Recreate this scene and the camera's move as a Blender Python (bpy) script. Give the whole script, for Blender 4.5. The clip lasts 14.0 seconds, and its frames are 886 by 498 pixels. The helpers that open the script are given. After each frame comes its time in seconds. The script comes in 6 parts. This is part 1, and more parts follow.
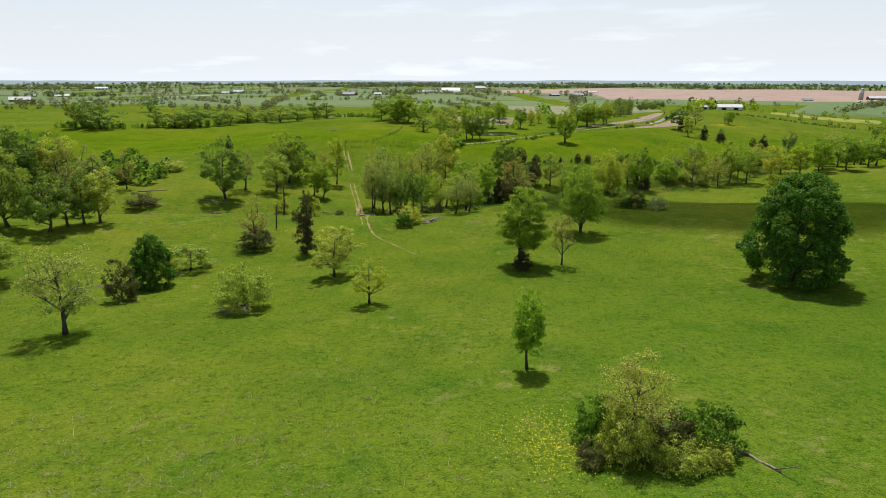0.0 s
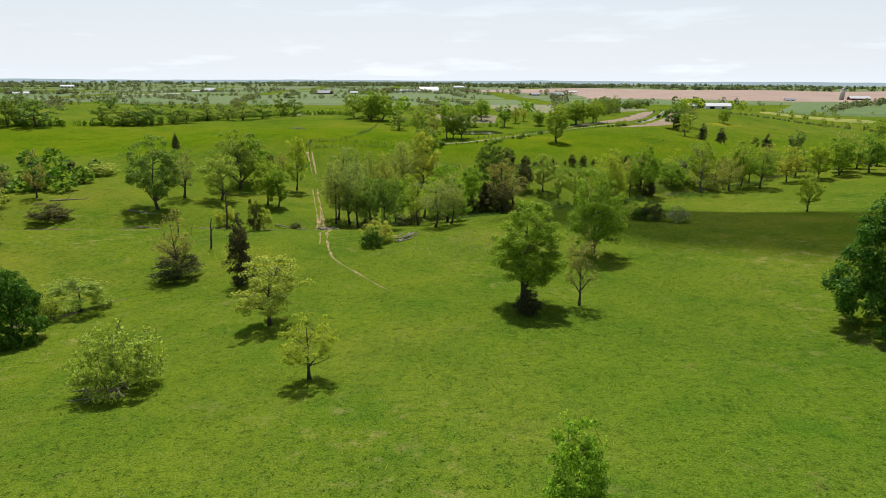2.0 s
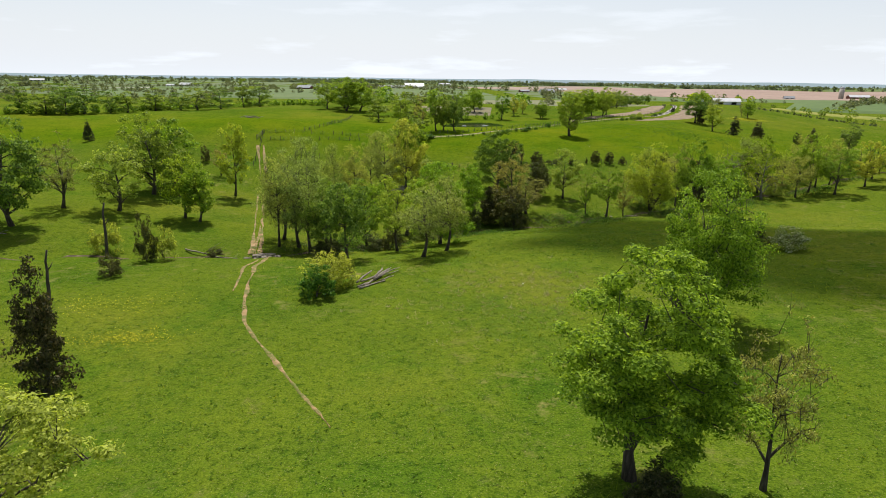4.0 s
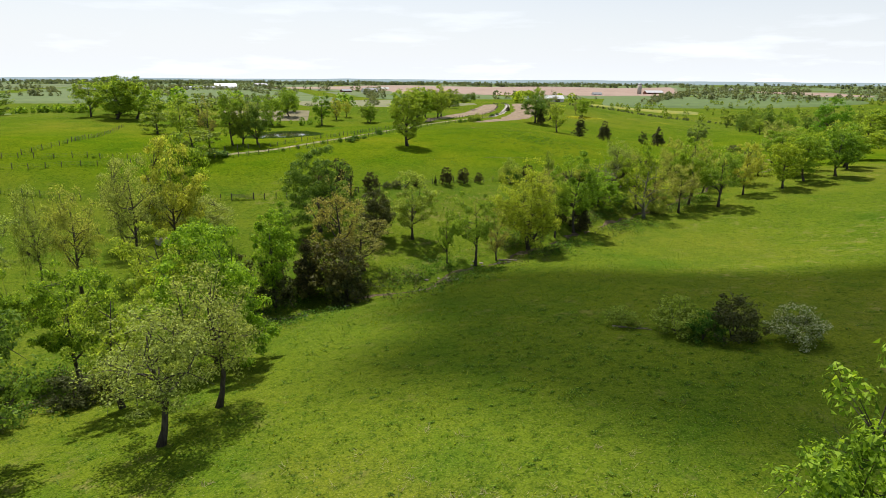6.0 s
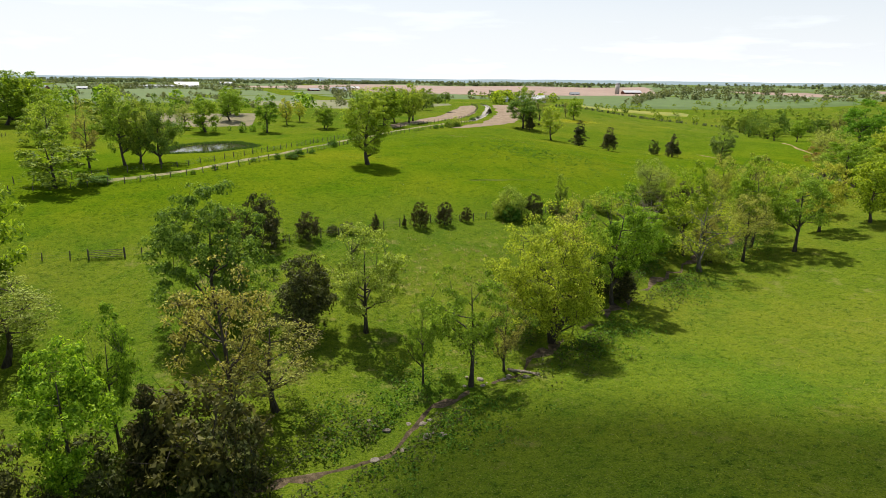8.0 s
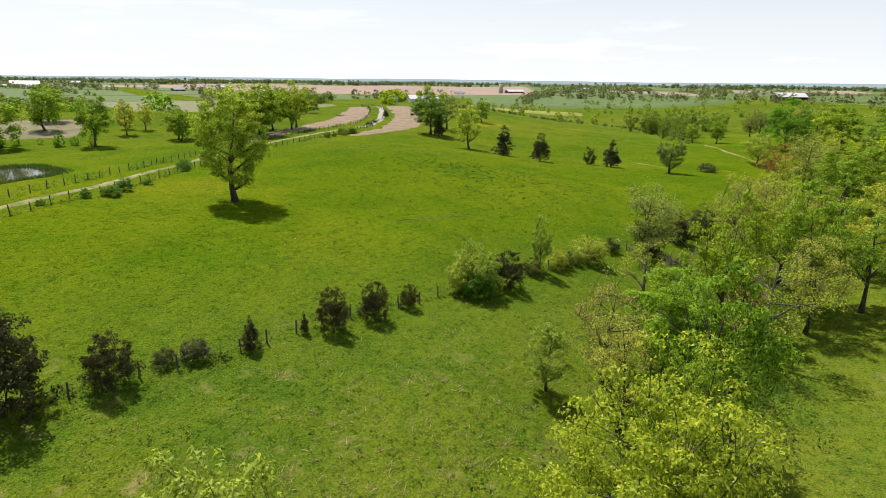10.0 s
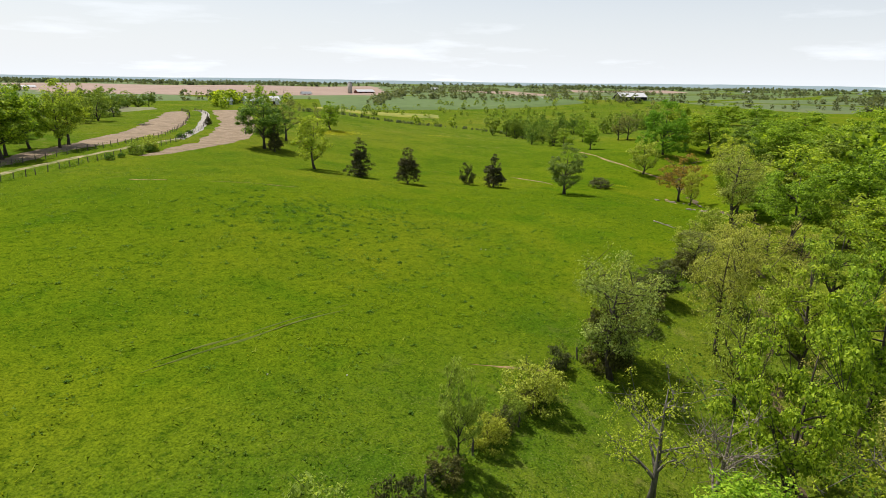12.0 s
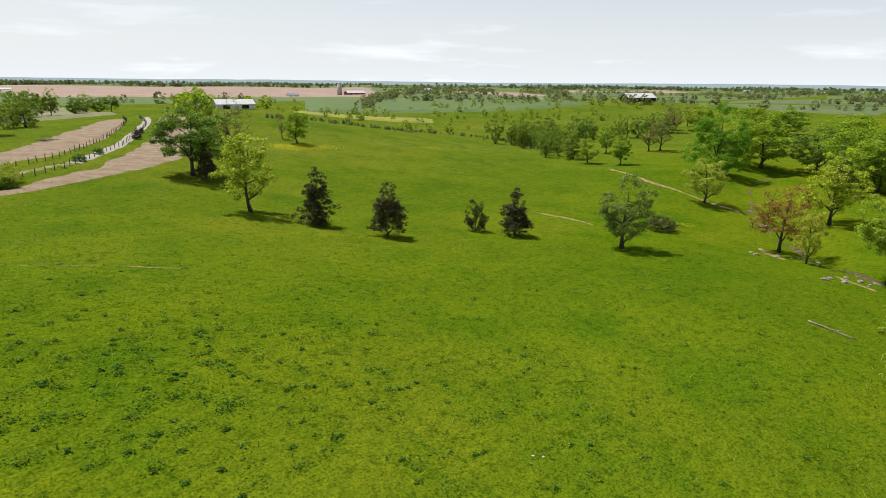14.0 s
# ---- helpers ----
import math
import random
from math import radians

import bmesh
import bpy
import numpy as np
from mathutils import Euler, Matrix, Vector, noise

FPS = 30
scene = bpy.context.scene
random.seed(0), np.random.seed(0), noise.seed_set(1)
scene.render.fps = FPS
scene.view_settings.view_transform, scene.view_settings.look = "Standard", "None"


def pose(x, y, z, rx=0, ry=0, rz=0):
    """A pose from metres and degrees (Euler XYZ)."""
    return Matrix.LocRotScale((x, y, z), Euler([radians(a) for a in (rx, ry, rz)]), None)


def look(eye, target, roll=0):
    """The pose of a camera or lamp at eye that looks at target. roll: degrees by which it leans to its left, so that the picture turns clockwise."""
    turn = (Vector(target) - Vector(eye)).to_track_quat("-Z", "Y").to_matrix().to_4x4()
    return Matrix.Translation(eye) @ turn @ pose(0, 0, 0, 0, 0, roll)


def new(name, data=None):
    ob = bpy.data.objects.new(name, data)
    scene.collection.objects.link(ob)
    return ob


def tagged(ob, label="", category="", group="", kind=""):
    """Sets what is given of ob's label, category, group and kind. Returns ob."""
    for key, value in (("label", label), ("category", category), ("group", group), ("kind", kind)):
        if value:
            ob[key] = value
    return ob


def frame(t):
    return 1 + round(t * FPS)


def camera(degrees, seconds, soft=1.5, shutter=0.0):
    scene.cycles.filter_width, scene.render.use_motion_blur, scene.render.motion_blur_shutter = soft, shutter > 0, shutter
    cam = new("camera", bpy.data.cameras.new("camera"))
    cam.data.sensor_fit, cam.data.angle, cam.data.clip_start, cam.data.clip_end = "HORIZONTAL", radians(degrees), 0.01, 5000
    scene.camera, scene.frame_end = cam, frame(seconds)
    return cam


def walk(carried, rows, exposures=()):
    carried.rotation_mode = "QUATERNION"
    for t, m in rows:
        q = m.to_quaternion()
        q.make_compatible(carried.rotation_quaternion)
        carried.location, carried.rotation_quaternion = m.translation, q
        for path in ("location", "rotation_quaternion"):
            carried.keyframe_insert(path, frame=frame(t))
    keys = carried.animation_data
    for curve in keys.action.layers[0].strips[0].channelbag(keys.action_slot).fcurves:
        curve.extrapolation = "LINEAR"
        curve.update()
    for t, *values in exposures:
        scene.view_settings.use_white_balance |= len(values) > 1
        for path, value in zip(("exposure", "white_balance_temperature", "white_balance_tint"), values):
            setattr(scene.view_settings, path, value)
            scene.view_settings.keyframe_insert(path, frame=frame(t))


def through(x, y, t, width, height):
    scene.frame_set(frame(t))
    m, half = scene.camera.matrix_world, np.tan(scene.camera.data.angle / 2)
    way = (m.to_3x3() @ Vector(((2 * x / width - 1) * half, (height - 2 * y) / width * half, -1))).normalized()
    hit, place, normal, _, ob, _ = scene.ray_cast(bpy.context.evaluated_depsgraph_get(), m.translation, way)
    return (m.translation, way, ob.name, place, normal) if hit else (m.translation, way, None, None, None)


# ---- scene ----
cam = camera(71.19, 14.0, soft=0.7)
PATH = [
    (0, pose(-1.367, 5.286, 33.462, 74.605, -0.060, -0.684)),
    (0.5, pose(-1.177, 9.196, 33.449, 74.596, -0.080, -1.484)),
    (1, pose(-1.015, 16.623, 33.225, 74.607, -0.124, -1.822)),
    (1.5, pose(-0.788, 26.093, 31.863, 74.626, -0.183, -2.247)),
    (2, pose(-0.557, 37.487, 29.938, 74.639, -0.290, -2.633)),
    (2.2, pose(-0.393, 42.422, 28.990, 74.632, -0.265, -2.753)),
    (2.72, pose(-0.238, 55.314, 26.801, 74.612, -0.402, -3.085)),
    (3.25, pose(-0.104, 69.140, 24.752, 74.593, -0.539, -3.417)),
    (3.78, pose(0.399, 83.371, 23.150, 74.573, -0.676, -3.749)),
    (4.3, pose(1.664, 97.476, 22.308, 74.553, -0.813, -4.081)),
    (4.5, pose(2.404, 102.989, 22.121, 74.538, -0.762, -4.281)),
    (5, pose(4.033, 115.962, 21.828, 74.629, -0.654, -12.217)),
    (5.5, pose(6.993, 128.033, 21.789, 74.672, -0.490, -16.340)),
    (6, pose(10.673, 139.987, 21.793, 74.673, -0.363, -19.821)),
    (6.5, pose(15.063, 151.259, 21.688, 74.660, -0.487, -20.658)),
    (7, pose(19.355, 162.156, 21.592, 74.624, -0.555, -21.207)),
    (7.2, pose(21.058, 166.493, 21.524, 74.551, -0.569, -21.209)),
    (7.72, pose(25.074, 178.265, 21.297, 74.601, -0.545, -21.929)),
    (8.25, pose(28.450, 190.365, 20.941, 74.651, -0.521, -22.649)),
    (8.78, pose(31.669, 202.243, 20.572, 74.701, -0.497, -23.369)),
    (9.3, pose(35.213, 213.348, 20.307, 74.751, -0.473, -24.089)),
    (9.5, pose(36.494, 217.411, 20.200, 74.726, -0.562, -25.671)),
    (10, pose(40.370, 227.396, 20.075, 74.697, -0.614, -33.123)),
    (10.5, pose(45.271, 236.899, 19.972, 74.783, -0.606, -42.650)),
    (11, pose(51.293, 245.378, 19.697, 74.856, -0.690, -45.759)),
    (11.5, pose(58.312, 253.036, 19.768, 74.855, -0.765, -46.325)),
    (12, pose(66.454, 261.235, 20.094, 74.826, -0.807, -46.619)),
    (12.5, pose(75.265, 269.495, 20.158, 74.813, -0.795, -46.779)),
    (13, pose(84.390, 277.956, 20.153, 74.835, -0.730, -46.881)),
    (13.5, pose(93.135, 286.675, 20.106, 74.859, -0.629, -47.058)),
    (14, pose(101.408, 295.024, 20.001, 74.878, -0.567, -47.189)),
]
walk(cam, PATH, [(0, 0.05, 6350, 10), (2.2, 0.05, 6350, 10), (4.5, 0.07, 6450, 11), (6.5, 0.20, 6500, 11), (10, 0.24, 6550, 11), (11.5, 0.15, 6550, 11), (13, 0.07, 6550, 10), (14, 0.05, 6550, 10)])

# ---- sky, sun ----
SUN_AZ, SUN_EL = -3.0, 62.0

world = bpy.data.worlds.new("sky")
scene.world = world
world.use_nodes = True
wn, wl = world.node_tree.nodes, world.node_tree.links
sky = wn.new("ShaderNodeTexSky")
sky.sky_type = "NISHITA"
sky.sun_disc = False
sky.sun_elevation = radians(SUN_EL)
sky.sun_rotation = radians(SUN_AZ)
sky.altitude = 250
sky.air_density = 1.0
sky.dust_density = 3.0
sky.ozone_density = 1.0
# thin spring haze and a few fair-weather clouds over the blue
coord = wn.new("ShaderNodeTexCoord")
stretch = wn.new("ShaderNodeMapping")
stretch.inputs["Scale"].default_value = (5.0, 5.0, 34.0)
puff = wn.new("ShaderNodeTexNoise")
puff.inputs["Scale"].default_value = 1.0
puff.inputs["Detail"].default_value = 6.0
puff.inputs["Roughness"].default_value = 0.55
cover = wn.new("ShaderNodeMapRange")
cover.inputs["From Min"].default_value = 0.54
cover.inputs["From Max"].default_value = 0.74
cover.inputs["To Min"].default_value = 0.0
cover.inputs["To Max"].default_value = 0.35


def sky_math(op, a, b):
    n = wn.new("ShaderNodeMath")
    n.operation = op
    for k, v in enumerate((a, b)):
        if isinstance(v, (int, float)):
            n.inputs[k].default_value = v
        else:
            wl.new(v, n.inputs[k])
    return n.outputs[0]


# the haze thins with the height above the horizon
split = wn.new("ShaderNodeSeparateXYZ")
haze = wn.new("ShaderNodeMix")
haze.data_type = "RGBA"
haze.inputs["B"].default_value = (9.3, 9.85, 10.4, 1)
wl.new(coord.outputs["Generated"], stretch.inputs["Vector"])
wl.new(coord.outputs["Generated"], split.inputs["Vector"])
wl.new(stretch.outputs["Vector"], puff.inputs["Vector"])
wl.new(puff.outputs["Fac"], cover.inputs["Value"])
height = sky_math("MAXIMUM", split.outputs["Z"], 0.0)
thin = sky_math("POWER", 2.718, sky_math("MULTIPLY", height, -4.0))
thick = sky_math("MULTIPLY", thin, 0.88)
thick = sky_math("ADD", thick, sky_math("MULTIPLY", cover.outputs["Result"], thin))
wl.new(sky_math("MINIMUM", thick, 1.0), haze.inputs["Factor"])
wl.new(sky.outputs["Color"], haze.inputs["A"])
wl.new(haze.outputs["Result"], wn["Background"].inputs["Color"])
wn["Background"].inputs["Strength"].default_value = 0.10

sun = bpy.data.lights.new("sun", "SUN")
sun.energy, sun.angle, sun.color = 4.9, radians(0.6), (1.0, 0.955, 0.88)
sun_ob = new("sun", sun)
a, e = radians(SUN_AZ), radians(SUN_EL)
toward = Vector((math.sin(a) * math.cos(e), math.cos(a) * math.cos(e), math.sin(e)))
sun_ob.matrix_basis = look(toward * 400, (0, 0, 0))


# ---- materials ----
def material(name, rough=0.8, spec=0.3):
    m = bpy.data.materials.new(name)
    m.use_nodes = True
    nt = m.node_tree
    b = nt.nodes["Principled BSDF"]
    b.inputs["Roughness"].default_value = rough
    b.inputs["Specular IOR Level"].default_value = spec
    return m, nt, b


def noise_node(nt, scale, detail=3.0, rough=0.55, stretch=None):
    geo = nt.nodes.new("ShaderNodeNewGeometry")
    n = nt.nodes.new("ShaderNodeTexNoise")
    n.inputs["Scale"].default_value = scale
    n.inputs["Detail"].default_value = detail
    n.inputs["Roughness"].default_value = rough
    if stretch:
        mp = nt.nodes.new("ShaderNodeMapping")
        mp.inputs["Scale"].default_value = stretch
        nt.links.new(geo.outputs["Position"], mp.inputs["Vector"])
        nt.links.new(mp.outputs["Vector"], n.inputs["Vector"])
    else:
        nt.links.new(geo.outputs["Position"], n.inputs["Vector"])
    return n.outputs["Fac"]


def ramp(nt, value, *stops):
    r = nt.nodes.new("ShaderNodeValToRGB")
    el = r.color_ramp.elements
    while len(el) < len(stops):
        el.new(0.5)
    for k, (pos, col) in zip(el, stops):
        k.position, k.color = pos, (*col, 1)
    nt.links.new(value, r.inputs["Fac"])
    return r.outputs["Color"]


def blend(nt, fac, a, b, mode="MIX"):
    m = nt.nodes.new("ShaderNodeMix")
    m.data_type, m.blend_type = "RGBA", mode
    for sock, v in ((m.inputs["Factor"], fac), (m.inputs["A"], a), (m.inputs["B"], b)):
        if isinstance(v, (int, float)):
            sock.default_value = v
        elif isinstance(v, tuple):
            sock.default_value = (*v, 1)
        else:
            nt.links.new(v, sock)
    return m.outputs["Result"]


def steps(nt, value, lo, hi):
    m = nt.nodes.new("ShaderNodeMapRange")
    m.inputs["From Min"].default_value, m.inputs["From Max"].default_value = lo, hi
    nt.links.new(value, m.inputs["Value"])
    return m.outputs["Result"]


def bump(nt, b, value, strength, distance):
    n = nt.nodes.new("ShaderNodeBump")
    n.inputs["Strength"].default_value, n.inputs["Distance"].default_value = strength, distance
    nt.links.new(value, n.inputs["Height"])
    nt.links.new(n.outputs["Normal"], b.inputs["Normal"])


def grass_material():
    m, nt, b = material("pasture_grass", 1.0, 0.0)
    wide = noise_node(nt, 0.017, 4.0, 0.6)
    mid = noise_node(nt, 0.11, 5.0, 0.65)
    fine = noise_node(nt, 1.1, 5.0, 0.7)
    tiny = noise_node(nt, 6.0, 3.0, 0.7)
    c = ramp(nt, wide, (0.34, (0.081, 0.125, 0.0098)), (0.50, (0.101, 0.142, 0.0108)), (0.68, (0.139, 0.158, 0.016)))
    # the first pasture is lusher than the grazed hill
    place = nt.nodes.new("ShaderNodeSeparateXYZ")
    nt.links.new(nt.nodes.new("ShaderNodeNewGeometry").outputs["Position"], place.inputs["Vector"])
    def both(a, b):
        m = nt.nodes.new("ShaderNodeMath")
        m.operation = "MULTIPLY"
        nt.links.new(a, m.inputs[0])
        nt.links.new(b, m.inputs[1])
        return m.outputs[0]

    lush = both(steps(nt, place.outputs["Y"], 150.0, 70.0), steps(nt, place.outputs["X"], -25.0, 15.0))
    hill = both(steps(nt, place.outputs["Y"], 276.0, 300.0), steps(nt, place.outputs["Y"], 460.0, 340.0))
    c = blend(nt, lush, c, blend(nt, 1.0, c, (0.78, 0.92, 0.90), "MULTIPLY"))
    c = blend(nt, hill, c, blend(nt, 1.0, c, (0.97, 1.02, 0.50), "MULTIPLY"))
    c = blend(nt, 0.5, c, ramp(nt, mid, (0.34, (0.66, 0.78, 0.85)), (0.50, (1, 1, 1)), (0.68, (1.20, 1.10, 1.05))), "MULTIPLY")
    c = blend(nt, 0.9, c, ramp(nt, fine, (0.33, (0.46, 0.58, 0.55)), (0.45, (0.95, 0.98, 1.0)), (0.66, (1.14, 1.12, 1.05))), "MULTIPLY")
    c = blend(nt, 0.9, c, ramp(nt, tiny, (0.36, (0.50, 0.57, 0.54)), (0.50, (1, 1, 1)), (0.68, (1.38, 1.32, 1.2))), "MULTIPLY")
    herb = noise_node(nt, 0.075, 8.0, 0.72)
    c = blend(nt, steps(nt, herb, 0.50, 0.62), c, blend(nt, 1.0, c, (0.74, 0.89, 0.85), "MULTIPLY"))
    worn = noise_node(nt, 0.19, 7.0, 0.75)
    dry = nt.nodes.new("ShaderNodeMath")
    dry.operation = "SUBTRACT"
    dry.inputs[0].default_value = 1.0
    nt.links.new(hill, dry.inputs[1])

    c = blend(nt, both(steps(nt, worn, 0.60, 0.80), dry.outputs[0]), c, (0.165, 0.150, 0.045))
    tuft = noise_node(nt, 2.1, 2.0, 0.5)
    c = blend(nt, steps(nt, tuft, 0.60, 0.68), c, blend(nt, 1.0, c, (0.60, 0.72, 0.75), "MULTIPLY"))
    fleck = noise_node(nt, 9.0, 2.0, 0.5)
    c = blend(nt, both(steps(nt, fleck, 0.64, 0.72), dry.outputs[0]), c, (0.25, 0.24, 0.085))
    straw = noise_node(nt, 0.32, 6.0, 0.75)
    where = noise_node(nt, 0.021, 2.0)
    c = blend(nt, both(both(steps(nt, straw, 0.55, 0.72), steps(nt, where, 0.46, 0.62)), dry.outputs[0]), c, (0.24, 0.21, 0.07))
    nt.links.new(c, b.inputs["Base Color"])
    bump(nt, b, fine, 0.9, 0.35)
    return m


def plain(name, colours, scale, rough=0.85, spec=0.2, strength=0.4, distance=0.05, detail=5.0, stretch=None, metal=0.0):
    m, nt, b = material(name, rough, spec)
    f = noise_node(nt, scale, detail, 0.65, stretch)
    n = len(colours)
    c = ramp(nt, f, *[(0.3 + 0.4 * i / max(n - 1, 1), col) for i, col in enumerate(colours)])
    grain = noise_node(nt, scale * 9, 3.0, 0.7, stretch)
    c = blend(nt, 0.5, c, ramp(nt, grain, (0.3, (0.6, 0.6, 0.6)), (0.7, (1.3, 1.3, 1.3))), "MULTIPLY")
    nt.links.new(c, b.inputs["Base Color"])
    b.inputs["Metallic"].default_value = metal
    bump(nt, b, grain, strength, distance)
    return m


def leaf_material(name, dark, mid, light, through=0.38):
    m, nt, b = material(name, 0.6, 0.12)
    geo = nt.nodes.new("ShaderNodeNewGeometry")
    obj = nt.nodes.new("ShaderNodeObjectInfo")
    c = ramp(nt, geo.outputs["Random Per Island"], (0.0, dark), (0.5, mid), (1.0, light))
    c = blend(nt, 0.8, c, ramp(nt, obj.outputs["Random"], (0.0, (0.76, 0.90, 0.90)), (0.5, (1.06, 1.07, 1.06)), (1.0, (1.42, 1.22, 1.02))), "MULTIPLY")
    nt.links.new(c, b.inputs["Base Color"])
    t = nt.nodes.new("ShaderNodeBsdfTranslucent")
    nt.links.new(blend(nt, 1.0, c, (1.35, 1.3, 0.7), "MULTIPLY"), t.inputs["Color"])
    mix = nt.nodes.new("ShaderNodeMixShader")
    mix.inputs["Fac"].default_value = through
    nt.links.new(b.outputs[0], mix.inputs[1])
    nt.links.new(t.outputs[0], mix.inputs[2])
    nt.links.new(mix.outputs[0], nt.nodes["Material Output"].inputs["Surface"])
    return m


GRASS = grass_material()
BLADE = leaf_material("grass_blades", (0.085, 0.15, 0.006), (0.14, 0.22, 0.009), (0.24, 0.29, 0.02), 0.4)
STRAW = leaf_material("bleached_grass", (0.22, 0.20, 0.09), (0.34, 0.30, 0.15), (0.46, 0.41, 0.23), 0.3)
WEED = leaf_material("dark_pasture_weeds", (0.055, 0.11, 0.008), (0.095, 0.175, 0.012), (0.15, 0.24, 0.018), 0.4)
BLOSSOM = leaf_material("yellow_blossom", (0.30, 0.34, 0.01), (0.55, 0.48, 0.01), (0.70, 0.60, 0.02), 0.2)
LEAF = {
    "leafy": leaf_material("fresh_leaves", (0.055, 0.112, 0.009), (0.215, 0.330, 0.022), (0.40, 0.52, 0.050), 0.46),
    "bright": leaf_material("bright_maple_leaves", (0.050, 0.130, 0.008), (0.175, 0.330, 0.020), (0.33, 0.51, 0.045), 0.44),
    "dense": leaf_material("dark_maple_leaves", (0.024, 0.070, 0.008), (0.082, 0.178, 0.015), (0.18, 0.31, 0.028), 0.38),
    "pale": leaf_material("young_pale_leaves", (0.13, 0.175, 0.020), (0.34, 0.405, 0.055), (0.52, 0.58, 0.12), 0.48),
    "open": leaf_material("young_green_leaves", (0.090, 0.150, 0.014), (0.28, 0.385, 0.034), (0.46, 0.55, 0.075), 0.48),
    "cedar": leaf_material("cedar_sprays", (0.024, 0.030, 0.010), (0.056, 0.060, 0.019), (0.125, 0.105, 0.042), 0.2),
    "brown": leaf_material("brown_green_sprays", (0.048, 0.052, 0.014), (0.080, 0.090, 0.024), (0.15, 0.16, 0.042), 0.3),
    "orange": leaf_material("rusty_young_leaves", (0.15, 0.115, 0.022), (0.27, 0.19, 0.038), (0.36, 0.26, 0.065), 0.42),
    "blossom": leaf_material("white_blossom_and_leaves", (0.07, 0.12, 0.012), (0.26, 0.32, 0.07), (0.68, 0.68, 0.52), 0.4),
    "twig": leaf_material("budding_twigs", (0.12, 0.12, 0.03), (0.28, 0.285, 0.07), (0.42, 0.45, 0.13), 0.42),
    "deep": leaf_material("deep_green_leaves", (0.050, 0.098, 0.014), (0.155, 0.245, 0.030), (0.29, 0.39, 0.060), 0.42),
    "bud": leaf_material("budding_leaves", (0.115, 0.145, 0.028), (0.29, 0.345, 0.070), (0.47, 0.53, 0.14), 0.46),
    "pear": leaf_material("grey_green_leaves", (0.06, 0.10, 0.020), (0.15, 0.22, 0.045), (0.27, 0.35, 0.085), 0.4),
    # haze is mixed into these colours: greyer and bluer than near leaves
    "far": leaf_material("haze_tinted_leaves", (0.080, 0.112, 0.060), (0.115, 0.152, 0.078), (0.155, 0.196, 0.100), 0.38),
    "reed": leaf_material("pond_reeds", (0.05, 0.10, 0.02), (0.08, 0.14, 0.03), (0.12, 0.18, 0.05), 0.3),
}
BARK = plain("grey_brown_bark", [(0.030, 0.024, 0.018), (0.070, 0.058, 0.044), (0.13, 0.11, 0.088)], 5.0, stretch=(1, 1, 0.2))
PALEBARK = plain("pale_grey_bark", [(0.07, 0.06, 0.048), (0.15, 0.135, 0.11), (0.26, 0.235, 0.20)], 5.0, stretch=(1, 1, 0.2))
DEAD = plain("weathered_dead_wood", [(0.09, 0.07, 0.048), (0.24, 0.20, 0.155), (0.42, 0.37, 0.30)], 4.0)
POST = plain("weathered_post_wood", [(0.06, 0.05, 0.04), (0.12, 0.10, 0.085), (0.20, 0.175, 0.15)], 6.0, stretch=(1, 1, 0.2))
LANE_EARTH = plain("sandy_lane_with_grass", [(0.095, 0.135, 0.012), (0.13, 0.15, 0.03), (0.26, 0.22, 0.11), (0.40, 0.33, 0.20)], 0.5, strength=0.5)
SOIL = plain("tilled_soil", [(0.17, 0.125, 0.075), (0.24, 0.175, 0.11), (0.31, 0.235, 0.155)], 0.35, strength=0.8, distance=0.2)
TRACK = plain("worn_earth_track", [(0.10, 0.14, 0.012), (0.15, 0.145, 0.04), (0.32, 0.205, 0.095), (0.44, 0.30, 0.16)], 0.9, strength=0.6, distance=0.08)
FAINT = plain("thin_worn_grass", [(0.062, 0.095, 0.007), (0.085, 0.115, 0.009), (0.125, 0.130, 0.02)], 0.9, strength=0.4)
GRAVEL = plain("limestone_gravel", [(0.22, 0.20, 0.16), (0.32, 0.295, 0.25), (0.42, 0.39, 0.34)], 1.4, strength=0.6, distance=0.05)
STONE = plain("limestone", [(0.13, 0.11, 0.08), (0.24, 0.205, 0.155), (0.37, 0.325, 0.26)], 1.6, strength=0.6, distance=0.06)
WHITE_STONE = plain("bleached_limestone", [(0.50, 0.48, 0.44), (0.62, 0.60, 0.56), (0.72, 0.70, 0.66)], 1.6)
CONCRETE = plain("weathered_concrete", [(0.32, 0.29, 0.24), (0.42, 0.39, 0.33), (0.50, 0.47, 0.41)], 0.8)
CREEKBED = plain("creek_bed_earth", [(0.04, 0.032, 0.016), (0.11, 0.08, 0.042), (0.24, 0.18, 0.11)], 1.2, strength=0.9, distance=0.2)
WIRE = plain("galvanised_wire", [(0.07, 0.06, 0.055), (0.12, 0.105, 0.095)], 3.0, rough=0.7, metal=0.3)
WHITE_METAL = plain("white_roof_metal", [(0.50, 0.50, 0.50), (0.62, 0.62, 0.61)], 0.3, rough=0.4)
BARN_WOOD = plain("black_barn_boards", [(0.025, 0.023, 0.022), (0.045, 0.042, 0.04)], 1.0, stretch=(6, 6, 0.3))
GREY_METAL = plain("grey_roof_metal", [(0.26, 0.27, 0.28), (0.38, 0.39, 0.40)], 0.3, rough=0.45)
WALL_WHITE = plain("white_boards", [(0.62, 0.62, 0.60), (0.75, 0.75, 0.73)], 0.5)
WALL_RED = plain("brown_red_boards", [(0.16, 0.07, 0.05), (0.24, 0.11, 0.08)], 0.5)
